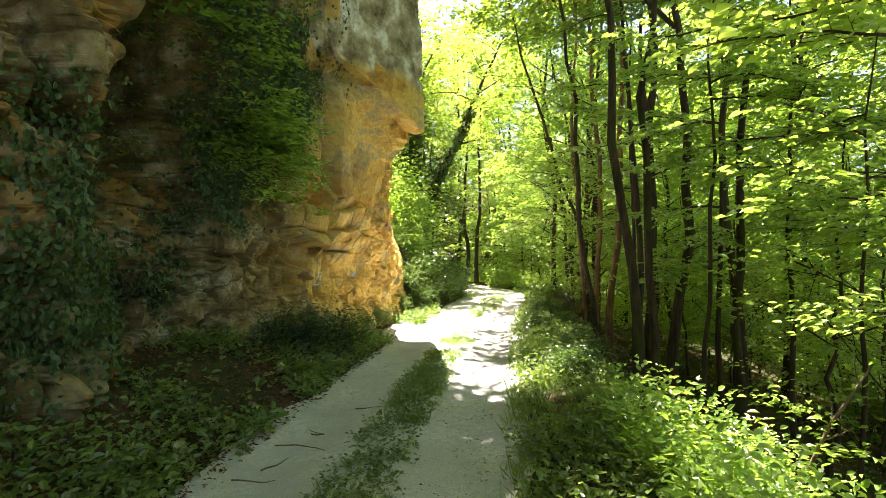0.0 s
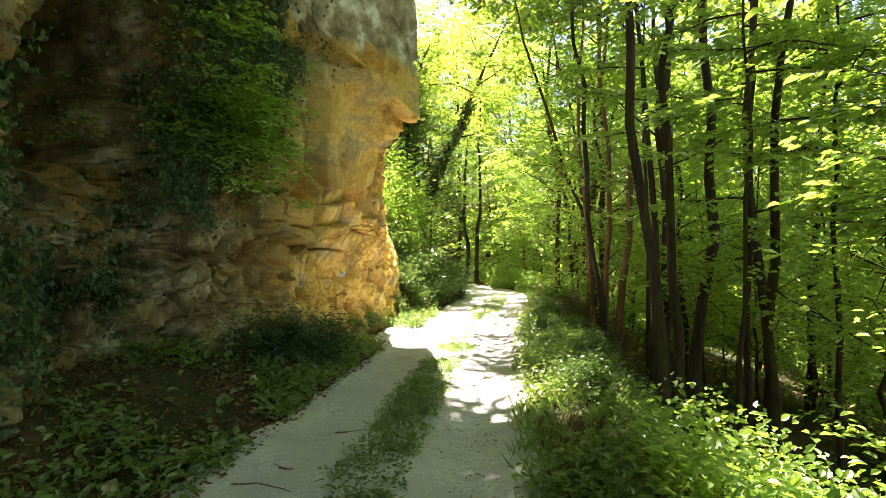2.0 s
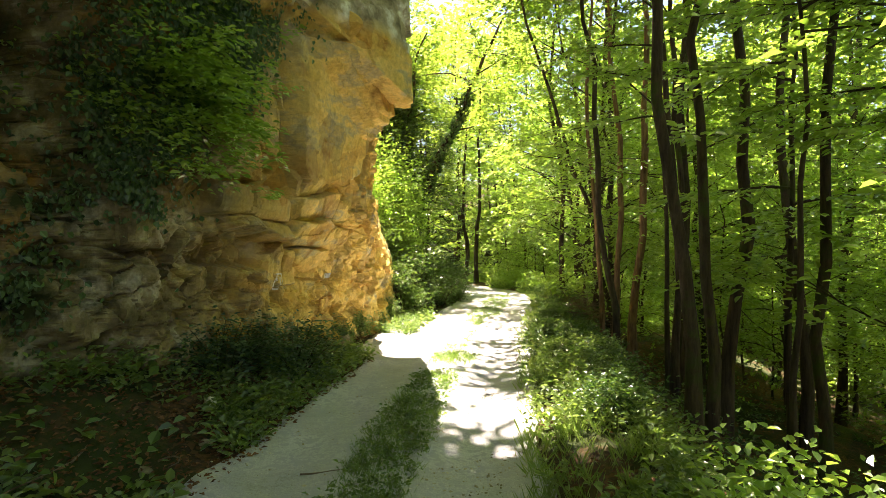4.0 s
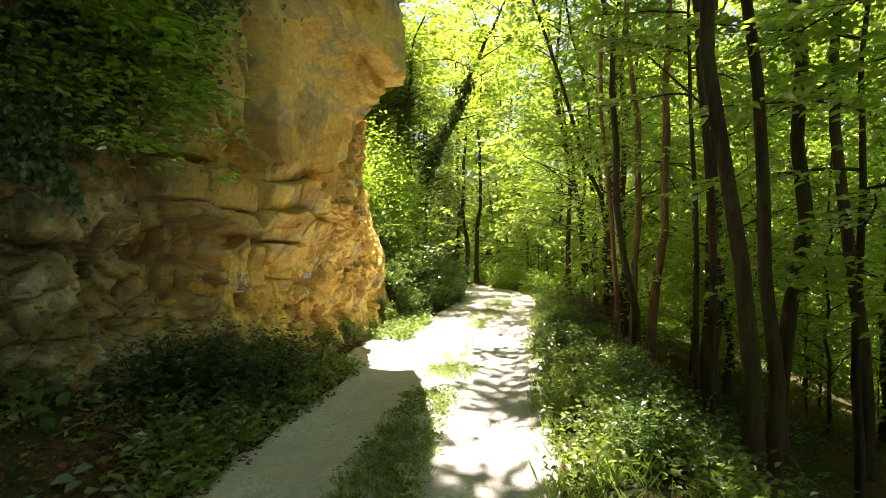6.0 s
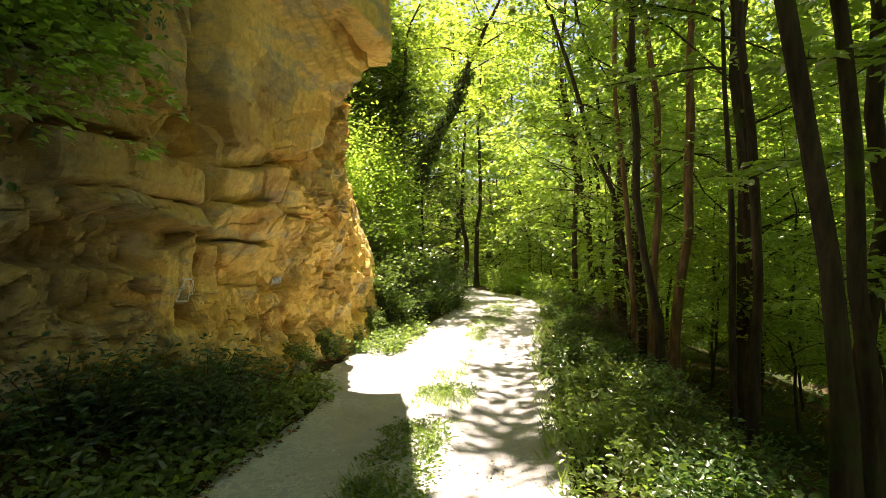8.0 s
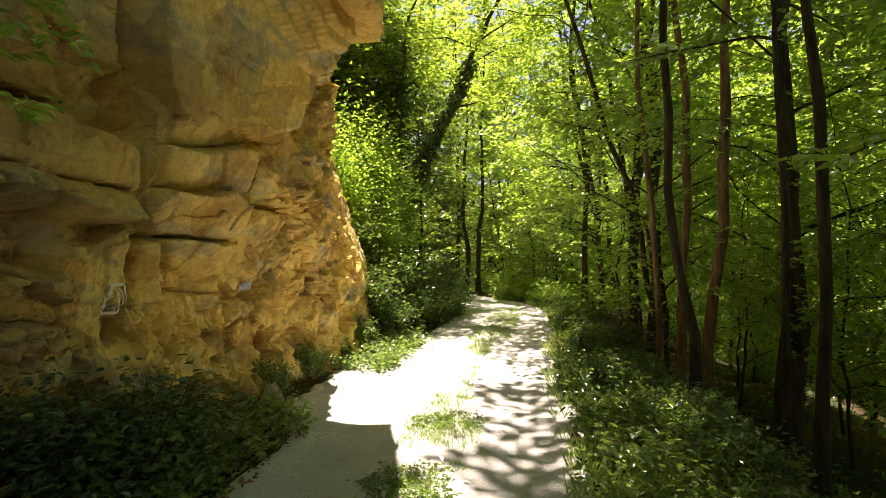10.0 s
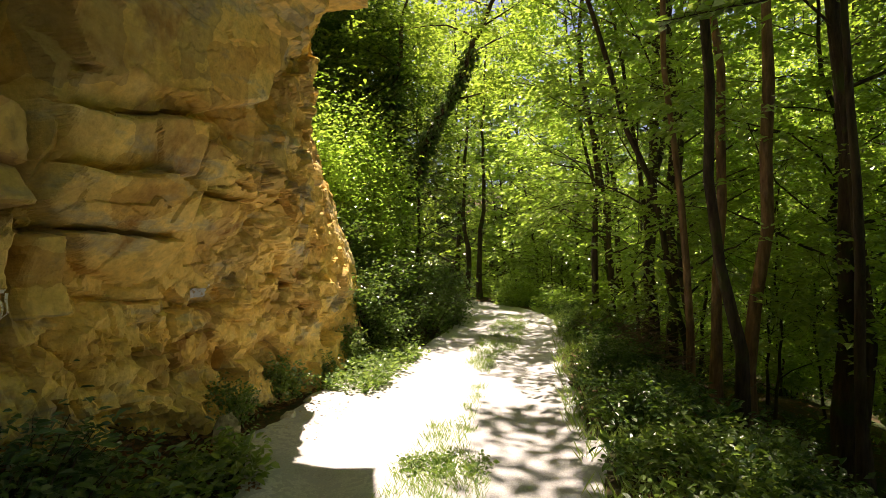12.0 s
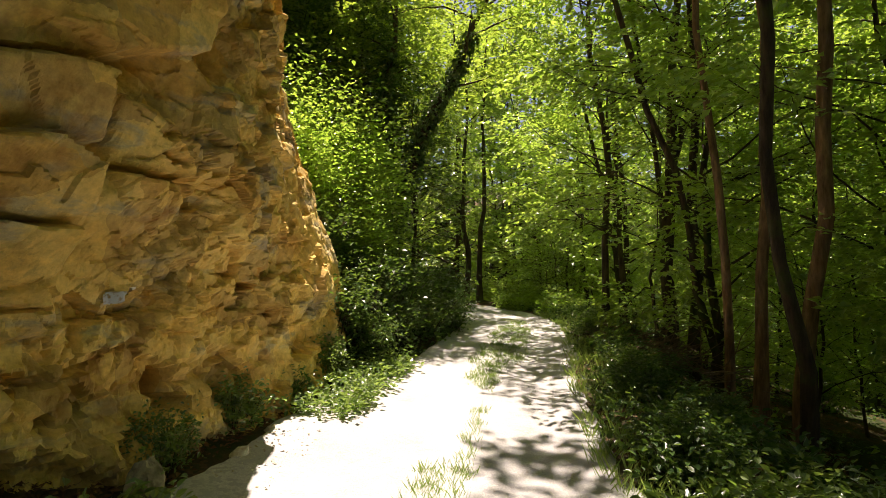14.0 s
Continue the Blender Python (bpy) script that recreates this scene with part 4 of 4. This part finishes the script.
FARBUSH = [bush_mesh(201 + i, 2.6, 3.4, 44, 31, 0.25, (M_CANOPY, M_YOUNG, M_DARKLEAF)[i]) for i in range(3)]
scatter_b = np.random.default_rng(8)
done = 0
while done < 80:
    x, y = scatter_b.uniform(-16, 34), 22 + 34 * scatter_b.random() ** 1.3
    d = x - float(road_x(y))
    if abs(d) > 2.6 and not (d > 0 and y < 22):
        done += 1
        plant_bush(FARBUSH[done % 3], (x, y), scatter_b.uniform(0, 360), "leafy bush in the undergrowth along the track", "far bushes", scatter_b.uniform(0.7, 1.3) * (1 + 0.02 * (y - 22)))
done = 0
while done < 34:
    x, y = scatter_b.uniform(7, 28), scatter_b.uniform(3, 30)
    done += 1
    plant_bush(FARBUSH[done % 3], (x, y), scatter_b.uniform(0, 360), "green bush under the trees of the slope", "slope bushes", scatter_b.uniform(0.4, 0.8))
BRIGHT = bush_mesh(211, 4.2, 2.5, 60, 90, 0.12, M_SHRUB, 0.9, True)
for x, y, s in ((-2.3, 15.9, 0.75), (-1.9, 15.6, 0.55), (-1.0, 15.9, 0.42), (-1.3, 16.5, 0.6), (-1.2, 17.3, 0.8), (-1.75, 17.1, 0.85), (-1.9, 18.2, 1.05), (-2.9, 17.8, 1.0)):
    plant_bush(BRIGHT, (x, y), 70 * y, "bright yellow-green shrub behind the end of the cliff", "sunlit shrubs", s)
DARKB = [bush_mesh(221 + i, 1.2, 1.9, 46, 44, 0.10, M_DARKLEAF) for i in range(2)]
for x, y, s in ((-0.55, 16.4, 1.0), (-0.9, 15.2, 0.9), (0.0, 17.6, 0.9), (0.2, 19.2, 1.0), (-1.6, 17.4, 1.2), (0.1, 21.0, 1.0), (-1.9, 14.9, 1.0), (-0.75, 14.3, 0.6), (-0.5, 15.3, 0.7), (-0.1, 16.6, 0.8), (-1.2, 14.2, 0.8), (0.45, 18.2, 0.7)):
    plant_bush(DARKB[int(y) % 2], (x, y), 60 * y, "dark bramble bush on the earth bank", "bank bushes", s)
IVYBUSH = bush_mesh(231, 0.95, 1.5, 56, 52, 0.07, M_IVY, fine=True)
for x, y, s, sq in ((-1.75, 8.3, 0.9, (1.0, 1.15, 0.8)), (-2.3, 7.5, 0.85, (1, 1.2, 0.75))):
    plant_bush(IVYBUSH, (x, y), 50 * y, "dark blue-green evergreen bush at the foot of the cliff", "cliff foot bushes", s, sq)
# the first takes the darker leaf, in place of canopy shade on the verge
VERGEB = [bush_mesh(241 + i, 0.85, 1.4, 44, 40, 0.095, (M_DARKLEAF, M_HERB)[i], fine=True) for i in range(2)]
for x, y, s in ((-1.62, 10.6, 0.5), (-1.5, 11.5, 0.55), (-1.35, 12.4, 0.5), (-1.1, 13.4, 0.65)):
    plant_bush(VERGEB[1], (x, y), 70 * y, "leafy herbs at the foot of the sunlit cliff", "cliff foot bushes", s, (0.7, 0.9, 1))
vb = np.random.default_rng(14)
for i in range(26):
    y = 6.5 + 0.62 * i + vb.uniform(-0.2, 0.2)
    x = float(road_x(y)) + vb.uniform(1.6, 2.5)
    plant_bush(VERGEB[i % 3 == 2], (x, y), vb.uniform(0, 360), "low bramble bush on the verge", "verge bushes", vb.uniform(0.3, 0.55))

# ---------------------------------------------------------------- undergrowth
def herbs(name, spots, height, leaves, leaf, material, label, category, spread_m=0.10, fine=False, blade=0.6):
    """Low plants at the spots (n, 2): a rosette of leaves on short stems each."""
    r = np.random.default_rng(len(spots))
    n = len(spots)
    base = np.column_stack([spots, land(spots[:, 0], spots[:, 1])])
    h = height * (0.4 + 0.9 * r.random(n))
    idx = np.repeat(np.arange(n), leaves)
    k = r.random(n * leaves)
    a = r.uniform(0, 2 * math.pi, n * leaves)
    out_w = np.stack([np.cos(a), np.sin(a), 0 * a], 1)
    at = base[idx] + out_w * (spread_m * r.random(n * leaves) * (0.4 + k))[:, None]
    at[:, 2] += h[idx] * k + 0.01
    way = out_w + np.array((0, 0, 1.0)) * r.normal(0.25, 0.4, n * leaves)[:, None]
    up = np.array((0, 0, 1.0)) + r.normal(0, 0.4, (n * leaves, 3))
    me = leaf_mesh(name, at, way, up, leaf * (0.5 + 0.8 * r.random(n * leaves)), material, blade, fine=fine)
    return tagged(new(name, me), label, category, kind="stuff")


def grass(name, spots, height, blades, material, label):
    r = np.random.default_rng(len(spots) + 1)
    n = len(spots) * blades
    base = np.repeat(np.column_stack([spots, land(spots[:, 0], spots[:, 1]) + 0.01]), blades, 0) + np.append(r.normal(0, 0.035, (n, 2)), np.zeros((n, 1)), 1)
    a = r.uniform(0, 2 * math.pi, n)
    way = np.stack([np.cos(a) * 0.55, np.sin(a) * 0.55, 0.5 + r.random(n)], 1)
    me = leaf_mesh(name, base, way, np.stack([-np.sin(a), np.cos(a), 0 * a + 0.2], 1), height * (0.5 + r.random(n)), material, 0.07, 0.02)
    return tagged(new(name, me), label, "grass", kind="stuff")


def spots_in(seed, n, y0, y1, d0, d1, power=1.0, patch=0.0):
    """Random places along the track: y range and the range of sideways distance from its middle."""
    r = np.random.default_rng(seed)
    y = y0 + (y1 - y0) * r.random(n * 3)
    d = d0 + (d1 - d0) * r.random(n * 3) ** power
    x = road_x(y) + d
    keep = vnoise(np.stack([x, y, 0 * x + seed], 1), 0.9, 2) > patch
    return np.stack([x, y], 1)[keep][:n]


# same verge plants as below, with the canopy's shade put into their leaf colour
herbs("shaded_verge_herbs", spots_in(18, 750, 9, 24, 1.25, 2.5, 0.8, -0.1), 0.22, 13, 0.07, M_DARKLEAF, "herbs on the verge, canopy shade put into a darker leaf", "herbs", 0.15, True)
herbs("verge_herbs", spots_in(1, 1300, 1.5, 10, 1.2, 2.4, 0.8, -0.25), 0.22, 14, 0.058, M_HERB, "leafy green herbs on the verge beside the track", "herbs", 0.14, True)
# M_YOUNG instead of M_HERB here: the brighter leaf stands in for sun glare
herbs("tall_herbs", spots_in(2, 380, 2.0, 4.5, 2.0, 3.3, 1.0, -0.5), 0.62, 30, 0.06, M_YOUNG, "tall herbs on the edge of the slope, sunlight put into a brighter leaf", "herbs", 0.2, True)
grass("tall_grass", np.repeat(spots_in(17, 16, 3.5, 11, 1.25, 1.9, 1, -0.5), 4, 0), 0.14, 12, M_GRASS, "tufts of tall grass on the verge of the track")
grass("verge_grass", spots_in(3, 900, 1.5, 24, 1.1, 2.2, 1.2, -0.2), 0.15, 9, M_GRASS, "grass on the verge of the track")
herbs("strip_herbs", np.concatenate([spots_in(4, 600, 1.5, 8.7, -0.27, 0.27, 1, -0.2), spots_in(5, 60, 9.2, 9.9, -0.2, 0.35), spots_in(6, 80, 14.5, 19.5, -0.3, 0.35)]), 0.075, 11, 0.045, M_HERB, "low clover and herbs between the wheel ruts", "herbs", 0.09)
grass("strip_grass", np.concatenate([spots_in(7, 420, 1.5, 8.7, -0.3, 0.3, 1, -0.2), spots_in(8, 110, 9.1, 10.0, -0.25, 0.4), spots_in(9, 170, 10, 14.5, -0.18, 0.2, 1, -0.1), spots_in(10, 330, 14.5, 20, -0.35, 0.4, 1, -0.2)]), 0.07, 13, M_GRASS, "grass strip between the wheel ruts")
herbs("bank_herbs", np.concatenate([spots_in(11, 560, 1.0, 10.2, -2.9, -1.15, 1, 0.1), spots_in(16, 420, 1.0, 10.2, -1.75, -1.2, 1, -0.2)]), 0.2, 12, 0.07, M_HERB, "shade herbs on the bank below the cliff", "herbs", 0.13, True)
herbs("bank_plants", spots_in(19, 70, 1.5, 9.5, -2.9, -1.25, 1, -0.2), 0.22, 9, 0.105, M_HERB, "broad-leaved green plants on the shaded bank", "herbs", 0.16, True, 0.7)
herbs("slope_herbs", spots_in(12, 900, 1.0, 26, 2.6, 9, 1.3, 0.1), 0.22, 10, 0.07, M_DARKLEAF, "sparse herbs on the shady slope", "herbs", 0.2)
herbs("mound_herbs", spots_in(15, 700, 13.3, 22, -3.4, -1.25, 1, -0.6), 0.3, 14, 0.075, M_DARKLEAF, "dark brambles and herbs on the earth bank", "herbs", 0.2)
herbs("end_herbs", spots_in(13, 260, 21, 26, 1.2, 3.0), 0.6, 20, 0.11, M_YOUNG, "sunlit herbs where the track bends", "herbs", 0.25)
herbs("sunny_shrub", spots_in(14, 170, 11.9, 14.4, -1.8, -1.05, 1, -0.5), 0.2, 16, 0.07, M_HERB, "sunlit low shrubs at the foot of the cliff", "herbs", 0.15)

# dead leaves on the bank and the slope
lr = np.random.default_rng(21)
dl = np.concatenate([spots_in(22, 8500, 0.5, 9.5, -3.4, -1.1, 1, -0.7), spots_in(25, 1300, 9.3, 13, -2.4, -1.7, 1, -0.5), spots_in(23, 2600, 1, 22, 1.6, 7, 1.2, -0.7)])
la = lr.uniform(0, 2 * math.pi, len(dl))
me = leaf_mesh("leaf_litter", np.column_stack([dl, land(dl[:, 0], dl[:, 1]) + 0.028]), np.stack([np.cos(la), np.sin(la), lr.normal(0, 0.2, len(dl))], 1),
               np.array((0, 0, 1.0)) + lr.normal(0, 0.3, (len(dl), 3)), 0.03 + 0.035 * lr.random(len(dl)), M_LITTER, 0.6, 0.2)
tagged(new("leaf_litter", me), "brown dead leaves lying on the bank and slope", "leaf litter", kind="stuff")

# ---------------------------------------------------------------- ivy on the cliff
CN = np.cross(np.gradient(CL, axis=1), np.gradient(CL, axis=0))
CN = unit(CN)
if CN[300, 60, 0] < 0:
    CN = -CN
iv = np.random.default_rng(31)
flat, flat_n = CL.reshape(-1, 3), CN.reshape(-1, 3)
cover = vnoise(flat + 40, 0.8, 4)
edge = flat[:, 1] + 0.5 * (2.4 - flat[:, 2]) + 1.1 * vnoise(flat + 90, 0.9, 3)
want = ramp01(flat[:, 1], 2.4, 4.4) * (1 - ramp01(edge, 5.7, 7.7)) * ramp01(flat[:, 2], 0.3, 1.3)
# last term: extra dark ivy on the crevice wall, in place of its black shade
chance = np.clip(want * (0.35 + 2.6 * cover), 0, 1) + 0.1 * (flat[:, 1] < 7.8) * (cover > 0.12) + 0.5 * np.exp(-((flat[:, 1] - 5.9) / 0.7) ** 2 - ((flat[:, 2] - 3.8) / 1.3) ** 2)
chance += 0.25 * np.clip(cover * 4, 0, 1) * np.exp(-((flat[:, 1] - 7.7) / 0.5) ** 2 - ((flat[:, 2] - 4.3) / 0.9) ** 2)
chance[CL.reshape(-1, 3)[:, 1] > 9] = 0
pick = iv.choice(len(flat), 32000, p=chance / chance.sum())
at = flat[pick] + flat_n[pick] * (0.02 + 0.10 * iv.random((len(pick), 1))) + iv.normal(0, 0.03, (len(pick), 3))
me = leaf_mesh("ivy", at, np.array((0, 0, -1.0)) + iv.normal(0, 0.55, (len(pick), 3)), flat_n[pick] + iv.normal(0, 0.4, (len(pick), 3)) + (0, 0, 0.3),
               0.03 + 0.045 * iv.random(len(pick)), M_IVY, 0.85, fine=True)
tagged(new("ivy", me), "dark ivy creeping over the shaded cliff, packed in the crevice for its shade", "ivy", kind="stuff")
hang = np.array([flat[i] for i in iv.choice(len(flat), 420, p=(lambda w: w / w.sum())(np.exp(-((flat[:, 1] - 7.0) / 0.5) ** 2 - ((flat[:, 2] - 3.35) / 0.6) ** 2) + 0.7 * np.exp(-((flat[:, 1] - 6.5) / 0.5) ** 2 - ((flat[:, 2] - 4.6) / 0.6) ** 2)))])
A, W, U = zip(*[spray(iv, h + (0.05, 0, 0), np.array((0.8, iv.normal(0, 0.5), 0.1)), 0.5, 15) for h in hang])
me = leaf_mesh("hanging_shrub", np.concatenate(A), np.concatenate(W), np.concatenate(U), 0.06 + 0.05 * iv.random(420 * 15), M_YOUNG, 0.5, fine=True)
tagged(new("hanging_shrub", me), "light green shrub growing out of the cliff face", "shrub", kind="stuff")

# ---------------------------------------------------------------- small things
def stone(at, size, seed, label, turn=0):
    r = np.random.default_rng(seed)
    c = [tuple(Vector((math.cos(a) * r.uniform(0.35, 0.55), math.sin(a) * r.uniform(0.35, 0.55), z))) for z in (0, 0.45) for a in np.linspace(0, 5.3, 6)] + [(math.cos(a) * r.uniform(0.1, 0.33), math.sin(a) * r.uniform(0.1, 0.33), r.uniform(0.75, 1.0)) for a in np.linspace(0.4, 5.2, 4)]
    ob = tagged(new("stone", boulder_mesh("stone", c, 2 if size[2] < 0.3 else 3, M_STONE, seed, 0.06, 0.35)), label, "stone")
    ob.matrix_world = pose(at[0], at[1], float(land(*at)) - 0.03, 0, 0, turn) @ Matrix.Diagonal((*size, 1))
    return ob


stone((-1.45, 10.12), (0.25, 0.25, 0.33), 61, "upright pale sandstone block beside the track")
for i in range(16):
    x, y = float(road_x(2 + 0.6 * i)) - 1.3 - 0.5 * iv.random(), 2.5 + 0.6 * i
    s = 0.07 + 0.16 * iv.random()
    stone((x, y), (s * 1.3, s, s * 0.7), 70 + i, "fallen sandstone lump on the bank", 40 * i)
for i in range(18):
    y = 2.2 + 0.55 * i
    x = float(road_x(y)) + iv.uniform(-1.1, 1.1)
    s = 0.03 + 0.035 * iv.random()
    stone((x, y), (s * 1.3, s, s * 0.8), 90 + i, "small loose stone on the track", 40 * i)


def pebbles(name, spots, lo, hi, material, label):
    """Many small stones: squashed, turned eight-sided lumps."""
    r = np.random.default_rng(len(spots) + 5)
    n = len(spots)
    shape = np.array(((1, 0, 0), (0, 1, 0), (-1, 0, 0), (0, -1, 0), (0, 0, 1), (0, 0, -1.0)))
    a = r.uniform(0, 2 * math.pi, n)
    size = (lo + (hi - lo) * r.random(n) ** 3)[:, None] * (0.6 + 0.8 * r.random((n, 3))) * np.array((1, 1, 0.6))
    v = (shape[None] + r.normal(0, 0.18, (n, 6, 3))) * size[:, None]
    c, s_ = np.cos(a)[:, None], np.sin(a)[:, None]
    v = np.stack([v[..., 0] * c - v[..., 1] * s_, v[..., 0] * s_ + v[..., 1] * c, v[..., 2]], -1)
    v += np.column_stack([spots, land(spots[:, 0], spots[:, 1]) + 0.026 + size[:, 2] * 0.3])[:, None]
    tri = np.array(((0, 1, 4), (1, 2, 4), (2, 3, 4), (3, 0, 4), (1, 0, 5), (2, 1, 5), (3, 2, 5), (0, 3, 5)))
    loops = (np.arange(n)[:, None, None] * 6 + tri[None]).ravel()
    return tagged(new(name, raw_mesh(name, v.reshape(-1, 3), loops, np.full(n * 8, 3), material)), label, "gravel", kind="stuff")


pebbles("gravel", np.concatenate([spots_in(31, 2600, 1.5, 8, 0.25, 1.25, 1, -0.5), spots_in(32, 500, 1.5, 9, -1.35, -0.3, 1, -0.2), spots_in(33, 900, 1.5, 14, -1.6, -1.1)]),
        0.003, 0.015, M_STONE, "loose gravel scattered over the track")
def twig(at, length, turn, seed, lift=0.03):
    r = np.random.default_rng(seed)
    g = Geo()
    p = wander((0, 0, 0), (1, 0, 0), length, 6, 0.32, r)
    p[:, 2] = np.abs(p[:, 2]) * 0.25 + 0.012
    g.tube(p, np.linspace(0.008, 0.003, 7), 5)
    ob = tagged(new("twig", g.mesh("twig", M_TWIG)), "dry fallen twig lying on the ground", "twig", "fallen twigs")
    ob.matrix_world = pose(at[0], at[1], float(land(*at)) + lift, 0, 0, turn)


for i, (x, y, l, a) in enumerate(((-1.5, 4.6, 0.55, 20), (-1.25, 4.9, 0.6, -10), (-1.45, 4.1, 0.3, 60), (-0.6, 4.3, 0.28, -50), (-1.6, 3.9, 0.35, 5), (-0.95, 5.6, 0.3, 12), (-2.2, 3.4, 0.7, 130), (-2.5, 4.4, 0.8, 60), (-2.35, 5.2, 0.6, 100), (-2.0, 5.6, 0.5, 20), (-2.45, 6.3, 0.7, 75), (-1.95, 4.9, 0.6, 150), (-0.75, 2.9, 0.4, 120))):
    twig((x, y), l, a, 300 + i)


def brush_pile(at, n, size, seed):
    """A heap of dry cut branches."""
    r = np.random.default_rng(seed)
    ob = tagged(new("brush_pile"), "heap of dry brown branches on the verge", "brush pile")
    ob.matrix_world = pose(at[0], at[1], float(land(*at)))
    g = Geo()
    for i in range(n):
        s = r.normal(0, 1, 3) * np.array(size) * 0.5
        s[2] = abs(s[2]) + 0.02
        g.tube(wander(s, (r.normal(0.6, 0.6), r.normal(-0.6, 0.6), r.normal(0.1, 0.3)), r.uniform(0.3, 0.9), 4, 0.2, r), np.linspace(0.008, 0.003, 5), 4, False)
    tagged(part("brushwood", g.mesh("brushwood", M_TWIG), ob), kind="stuff")


brush_pile((3.25, 14.6), 150, (0.6, 1.9, 0.32), 401)


def fallen_branch(start, end, seed):
    """A bare dead branch that leans on the herbs, with broken side twigs."""
    r = np.random.default_rng(seed)
    a, b = np.array(start, float), np.array(end, float)
    g = Geo()
    pts = wander(a, b - a, np.linalg.norm(b - a), 9, 0.07, r)
    g.tube(pts, np.linspace(0.022, 0.008, 10), 7)
    for j in (3, 5, 6, 8):
        g.tube(wander(pts[j], b - a + r.normal(0, 0.5, 3), 0.22, 3, 0.15, r), np.linspace(0.008, 0.003, 4), 4)
    return tagged(new("fallen_branch", g.mesh("fallen_branch", M_TWIG)), "bare dead branch leaning over the edge of the slope", "branch")


fallen_branch((2.5, 3.9, float(land(2.5, 3.9)) - 0.05), (3.4, 4.1, 0.75), 411)


# ---------------------------------------------------------------- painted marks on the rock
def paint_material(name, colour):
    m, t, p, _ = nodes_of(name)
    t.links.new(mix(t, step(t, noise_at(t, 40, 5, 0.7), 0.5, 0.62), colour, (0.36, 0.25, 0.11)), p.inputs["Base Color"])
    p.inputs["Roughness"].default_value = 0.85
    return m


M_WHITE, M_YELLOW, M_PALE = paint_material("white_paint", (0.74, 0.7, 0.6)), paint_material("yellow_paint", (0.7, 0.6, 0.06)), paint_material("pale_blue_paint", (0.5, 0.53, 0.56))


def on_wall(y, z):
    """The rock's surface beside the place (y, z), a few millimetres proud."""
    d = np.hypot(CL[..., 1] - y, CL[..., 2] - z)
    near = np.argsort(d.ravel())[:8]
    return (flat[near, 0].max() + 0.008, y, z)


def paint_patch(parent, y0, y1, z0, z1, material, slant=0.0):
    pts = np.array([[on_wall(a + slant * (b - z0), b) for b in np.linspace(z0, z1, 6)] for a in np.linspace(y0, y1, 6)])
    part("paint_stroke", grid_mesh("paint_stroke", pts, material), parent)


sign = tagged(new("painted_sign"), "small white painted frame with strokes on the rock", "painted mark")
for y0, y1, z0, z1 in ((8.58, 8.60, 1.16, 1.34), (8.70, 8.72, 1.16, 1.34), (8.58, 8.72, 1.34, 1.36), (8.58, 8.72, 1.14, 1.16), (8.63, 8.645, 1.18, 1.32), (8.665, 8.68, 1.18, 1.32)):
    paint_patch(sign, y0, y1, z0, z1, M_WHITE, 0.15)
blaze = tagged(new("trail_blaze"), "faded white and yellow painted trail blaze on the rock", "painted mark")
for y0, y1, z0, z1, m in ((10.48, 10.6, 1.26, 1.30, M_WHITE), (10.48, 10.6, 1.22, 1.26, M_YELLOW), (10.48, 10.6, 1.18, 1.22, M_WHITE), (10.3, 10.4, 1.2, 1.28, M_PALE)):
    paint_patch(blaze, y0, y1, z0, z1, m)
